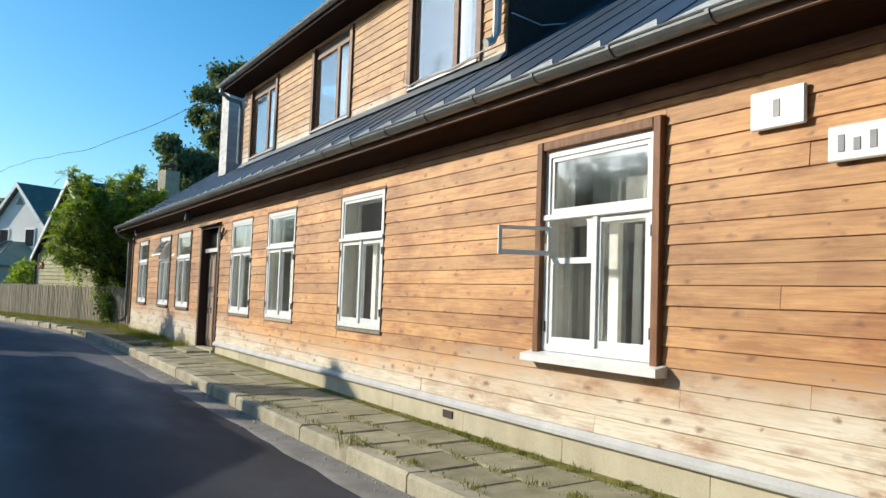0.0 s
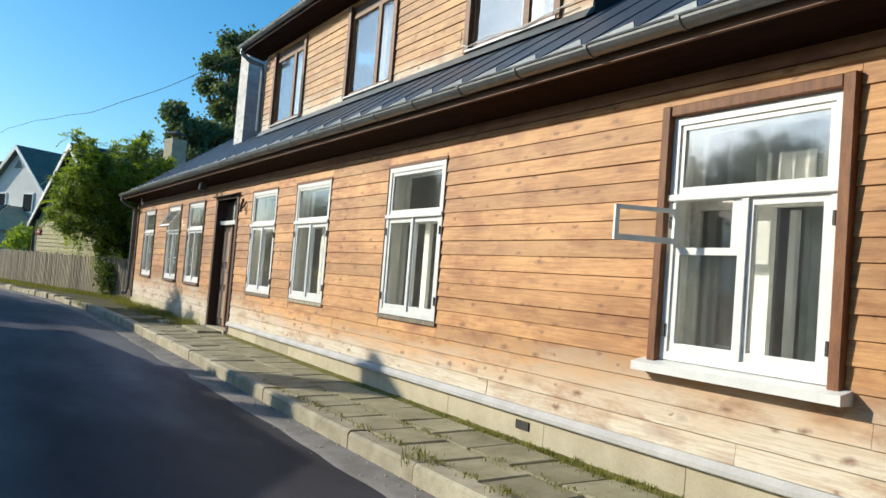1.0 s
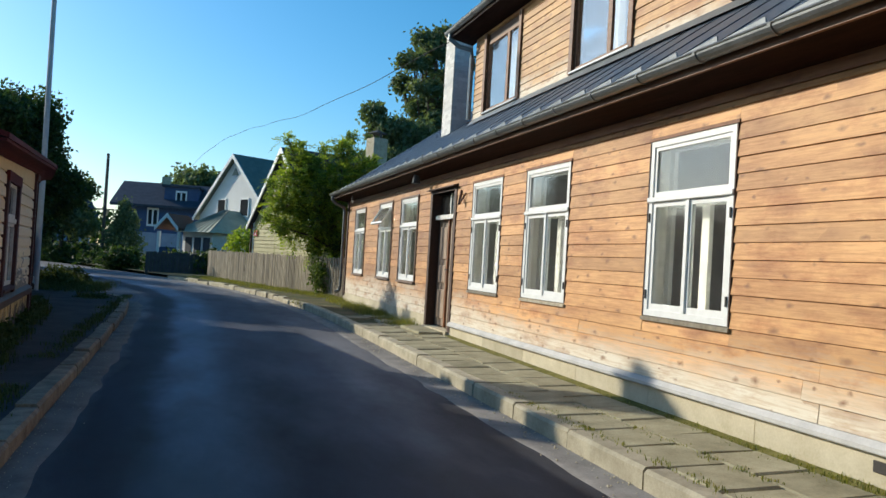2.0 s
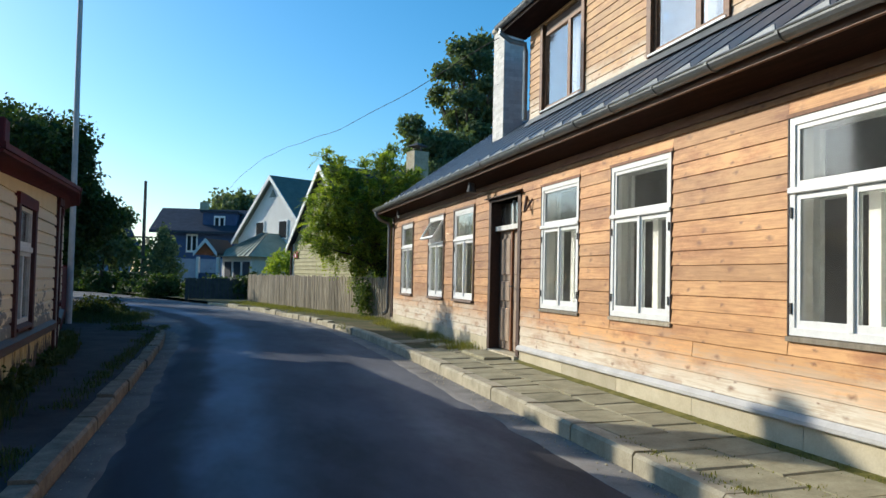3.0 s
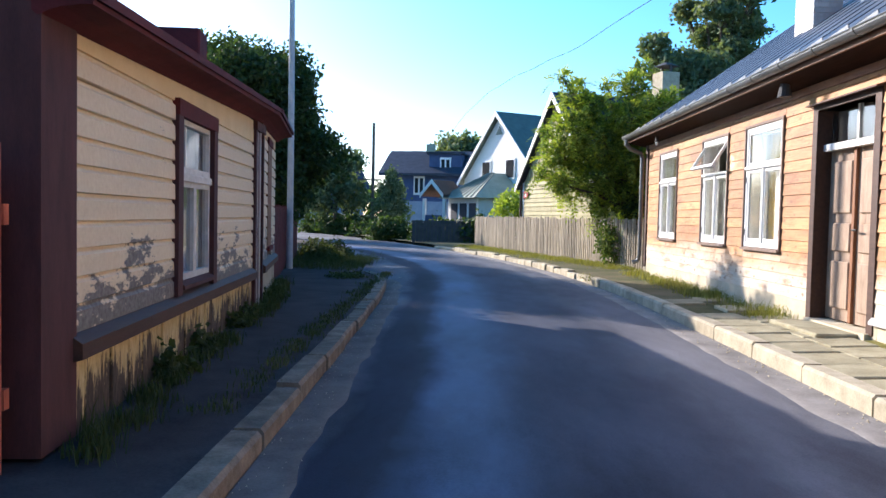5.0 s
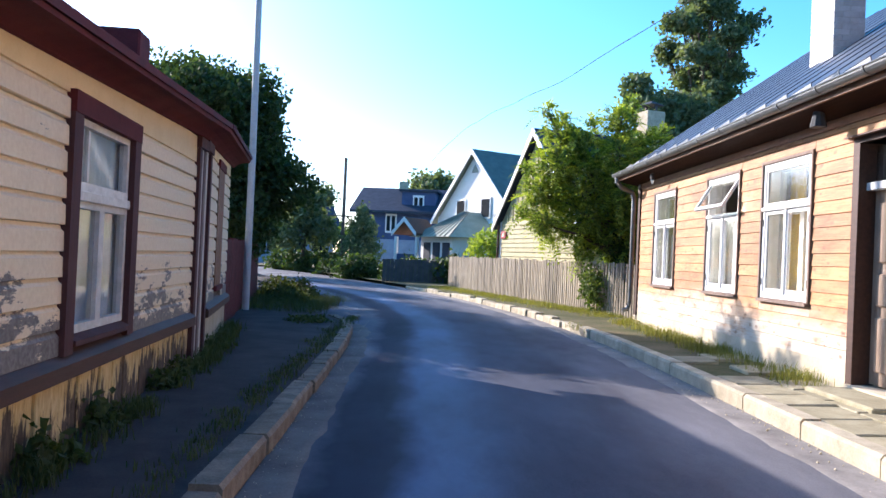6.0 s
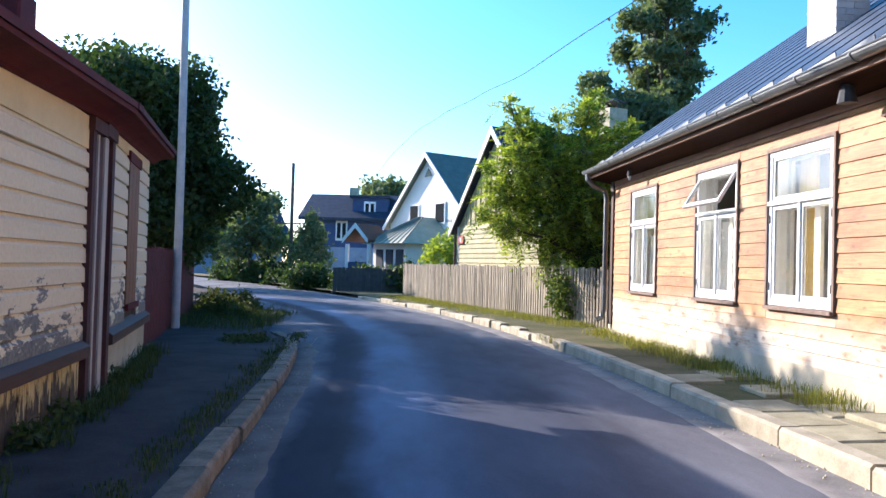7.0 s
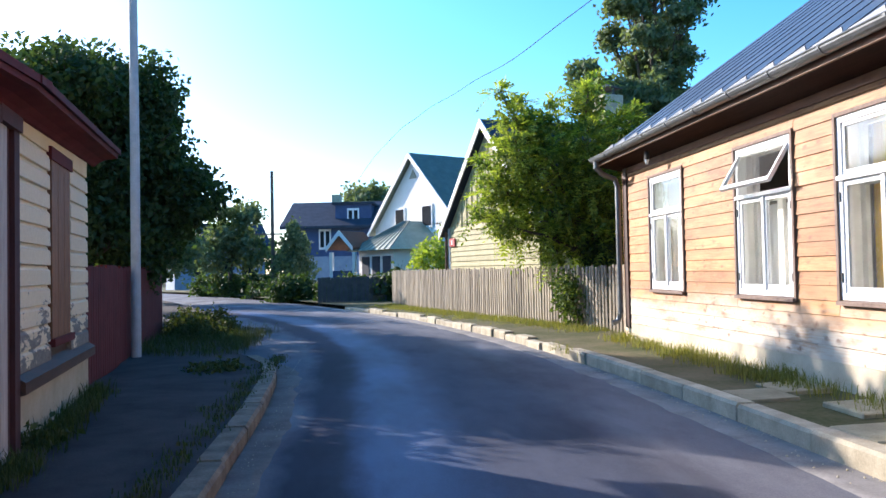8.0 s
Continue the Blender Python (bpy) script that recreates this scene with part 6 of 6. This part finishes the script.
# little gabled gate roof
gate = thing("gate_roof", Matrix.Translation((-1.0, 44.6, 0.1)) @ pose(0, 0, 0, 0, 0, -32), "small gabled roof over a garden gate", "gate")
for sgn in (-1, 1):
    part("roof", prism(bmesh.new(), [(0, 2.9), (sgn * 0.68, 2.2), (sgn * 0.68, 2.3), (0, 3.02)], lambda u, v: (u, -0.4, v), lambda u, v: (u, 1.6, v)), RUST, gate)
    part("barge_board", prism(bmesh.new(), [(0, 2.82), (sgn * 0.68, 2.12), (sgn * 0.68, 2.32), (0, 3.04)], lambda u, v: (u, -0.44, v), lambda u, v: (u, -0.405, v)), WHITE, gate)
    part("post", one(sgn * 0.58 - 0.07, -0.2, -0.1, sgn * 0.58 + 0.07, -0.06, 2.1), WHITEHOUSE, gate)
part("gate_leaf", one(-0.52, -0.16, 0.1, 0.52, -0.12, 1.3), BLUEPAINT, gate)

# low house far along the street
far = thing("far_house", Matrix.Translation((-12.0, 74, 0.1)) @ pose(0, 0, 0, 0, 0, 20), "low distant blue-grey house with a dark roof", "house")
part("wall", one(-3, 0, -0.1, 4, 6, 3.7), mottled("blue_grey_boards", (0.16, 0.21, 0.29), (0.25, 0.31, 0.40), 3, 0.7), far)
part("roof", prism(bmesh.new(), [(-0.6, 3.5), (3, 5.5), (6.6, 3.5)], lambda u, v: (-3.5, u, v), lambda u, v: (4.5, u, v)), DARKROOF, far)
for x in (-1.6, 0.4, 2.2):
    part("window", bevelled(x, -0.06, 1.1, x + 0.9, 0.0, 2.5, 0.02), PANED, far, "dark window")

# pale fence along the bend of the street
bf = thing("board_fence", Matrix.Translation((-8.0, 58.5, 0.0)) @ pose(0, 0, 0, 0, 0, -34), "pale weathered board fence at the street bend", "fence")
for k in range(18):
    part("plank", bevelled(0.16 * k, 0, 0.0, 0.16 * k + 0.148, 0.03, 1.35 + pr.uniform(-0.03, 0.03), 0.004), GREYFENCE, bf)
part("rail", one(0, 0.03, 1.0, 2.9, 0.08, 1.09), GREYFENCE, bf)

# low garden wall and gate posts past the picket fence
gf = thing("board_fence", Matrix.Translation((-0.6, 40.2, 0.0)), "dark slate-grey board fence by the garden gate", "fence")
for k in range(16):
    part("plank", bevelled(-1.3 + 0.16 * k, 0, 0.0, -1.15 + 0.16 * k, 0.03, 1.15 + pr.uniform(-0.03, 0.03), 0.004), SLATE, gf)
part("rail", one(-1.3, 0.03, 0.85, 1.25, 0.08, 0.93), SLATE, gf)

# ---- small things on the timber house ----
def plate(y0, y1, z0, z1, label, bars):
    t = thing("wall_plate", Matrix.Translation((X - 0.01, (y0 + y1) / 2, (z0 + z1) / 2)), label, "sign")
    hy, hz = (y1 - y0) / 2, (z1 - z0) / 2
    p = part("plate", bevelled(-0.03, -hy, -hz, 0.0, hy, hz, 0.008), SIGN, t)
    for a, b, c, d in bars:
        part("bar", one(-0.034, a, c, -0.03, b, d), BAR, t)
    return t


plate(2.53, 2.88, 2.43, 2.655, "white enamel house plate with a grey mark", [(-0.022, 0.022, -0.05, 0.05)])
plate(1.55, 2.40, 2.185, 2.375, "long white enamel street plate with grey lettering", [(0.33 - 0.085 * k, 0.365 - 0.085 * k, -0.045, 0.045 - 0.025 * (k % 2)) for k in range(8)])

br = thing("iron_bracket", Matrix.Translation((X, 13.80, 2.42)), "bent rusty iron bracket beside the door", "bracket")
part("arm", tube([(-0.005, 0.10, 0.10), (-0.05, 0.03, -0.02), (-0.08, -0.02, -0.12)], 0.022, 6), RUST, br)
part("arm", tube([(-0.005, -0.11, 0.05), (-0.04, -0.07, -0.03), (-0.08, -0.02, -0.12)], 0.014, 6), RUST, br)

lamp = thing("eave_lamp", Matrix.Translation((3.66, 15.75, 2.86)), "small grey lamp housing under the soffit", "lamp")
part("housing", tube([(0, 0, 0.06), (0, 0, -0.10)], [0.05, 0.08], 10), SLATE, lamp)
lamp2 = thing("eave_lamp", Matrix.Translation((3.66, 21.3, 2.86)), "small dark bulb holder under the soffit", "lamp")
part("housing", tube([(0, 0, 0.06), (0, 0, -0.07)], [0.03, 0.04], 8), BLACK, lamp2)
part("bulb", tube([(0, 0, -0.07), (0, 0, -0.13)], [0.03, 0.015], 8), SIGN, lamp2)
solid("plinth_vent", bevelled(X - 0.012, 6.05, 0.29, X + 0.01, 6.22, 0.36, 0.004), BLACK, "small dark vent in the plinth", "vent")

# woods added to close the horizon round the place and darken what the panes reflect
belt = []
wr = random.Random(31)
for k in range(64):
    a = radians(-150 + 300 * k / 63)
    d = 118 + wr.uniform(-10, 14)
    h = wr.uniform(2.4, 4.2)
    belt.append(((-d * math.sin(a), d * math.cos(a), h * 0.9), (6.5, 6.5, h)))
me = leaf_cloud(belt, 26000, 0.75, 33)
me.materials.append(LEAFD)
tagged(new("distant_woods", me), "low dark belt of added distant trees", "woods", kind="stuff")

# behind the walk and the cream house, unseen: a plain house and trees added to block skylight
yh = thing("sky_block_house", Matrix.Translation((-6.6, -5.5, 0.0)), "plain unseen house added to cut skylight by the start of the walk", "house")
part("wall", one(-3.0, -6.0, -0.1, 3.0, 7.0, 3.6), CREAM, yh)
part("roof", along_y([(-3.5, 3.4), (3.5, 3.4), (0.0, 6.0)], -6.4, 7.4), DARKROOF, yh)
for k, (x, y, h, w) in enumerate(((-6.4, 1.2, 8.5, 2.4), (-4.4, -1.0, 9.0, 2.6), (-10.5, 10.0, 6.2, 2.1), (-11.0, 14.5, 6.2, 2.1), (-10.2, 18.5, 6.2, 2.1), (-9.0, -16, 9, 3.0), (-1.5, -13, 9.5, 3.4), (3.4, -10.5, 9.5, 3.2), (10, -14, 9, 3.0), (16, -6, 8, 2.5))):
    tree("sky_block_tree", (x, y, 0.0), h * 0.6, 0.2, [((x, y, h * 0.62), (w, w, h * 0.36)), ((x + w * 0.45, y - w * 0.4, h * 0.5), (w * 0.8, w * 0.8, h * 0.3))], 5000, 0.24, LEAFD, "dark broad-leaved tree out of view, added to cut skylight", 60 + k)

# loose wires at the dormer
wires = thing("loose_wire", Matrix.Translation((4.84, 8.95, 4.2)), "thin pale loose wire below the dormer windows", "wire")
part("strand", tube([(0, 0.10, 0.22), (-0.03, 0.06, 0.05), (-0.03, -0.1, -0.02), (-0.02, -0.5, 0.02), (-0.02, -1.1, -0.03), (-0.03, -1.9, 0.02)], 0.008, 5), OLDWHITE, wires)
wires = thing("loose_wire", Matrix.Translation((5.2, 6.72, 4.55)), "thin pale loose wire across the dormer side", "wire")
part("strand", tube([(-0.3, 0.0, 0.0), (0.1, -0.02, -0.06), (0.6, -0.02, 0.08), (1.2, -0.02, 0.4)], 0.008, 5), OLDWHITE, wires)

# grit and small stones along both kerbs
gs = np.random.RandomState(41)
verts, faces = [], []
for k in range(900):
    y = gs.uniform(3, 24)
    x = (-1.02 + abs(gs.normal()) * 0.10 if y < 20 else -1.1) if k % 2 else 2.70 - abs(gs.normal()) * 0.12
    r = gs.uniform(0.003, 0.006) if k % 2 else gs.uniform(0.004, 0.013)
    z = rise(y) + 0.018
    n = len(verts)
    for dx, dy, dz in ((1, 0, 0), (-0.5, 0.8, 0), (-0.5, -0.8, 0), (0.1, 0.1, 0.9), (0, 0, -0.6)):
        verts.append((x + dx * r * gs.uniform(0.7, 1.3), y + dy * r * gs.uniform(0.7, 1.3), z + dz * r))
    faces += [(n, n + 1, n + 3), (n + 1, n + 2, n + 3), (n + 2, n, n + 3), (n + 1, n, n + 4), (n + 2, n + 1, n + 4), (n, n + 2, n + 4)]
me = bpy.data.meshes.new("grit")
me.from_pydata(verts, [], faces)
me.materials.append(KERB)
tagged(new("grit", me), "small stones and grit along the kerbs", "gravel", kind="stuff")
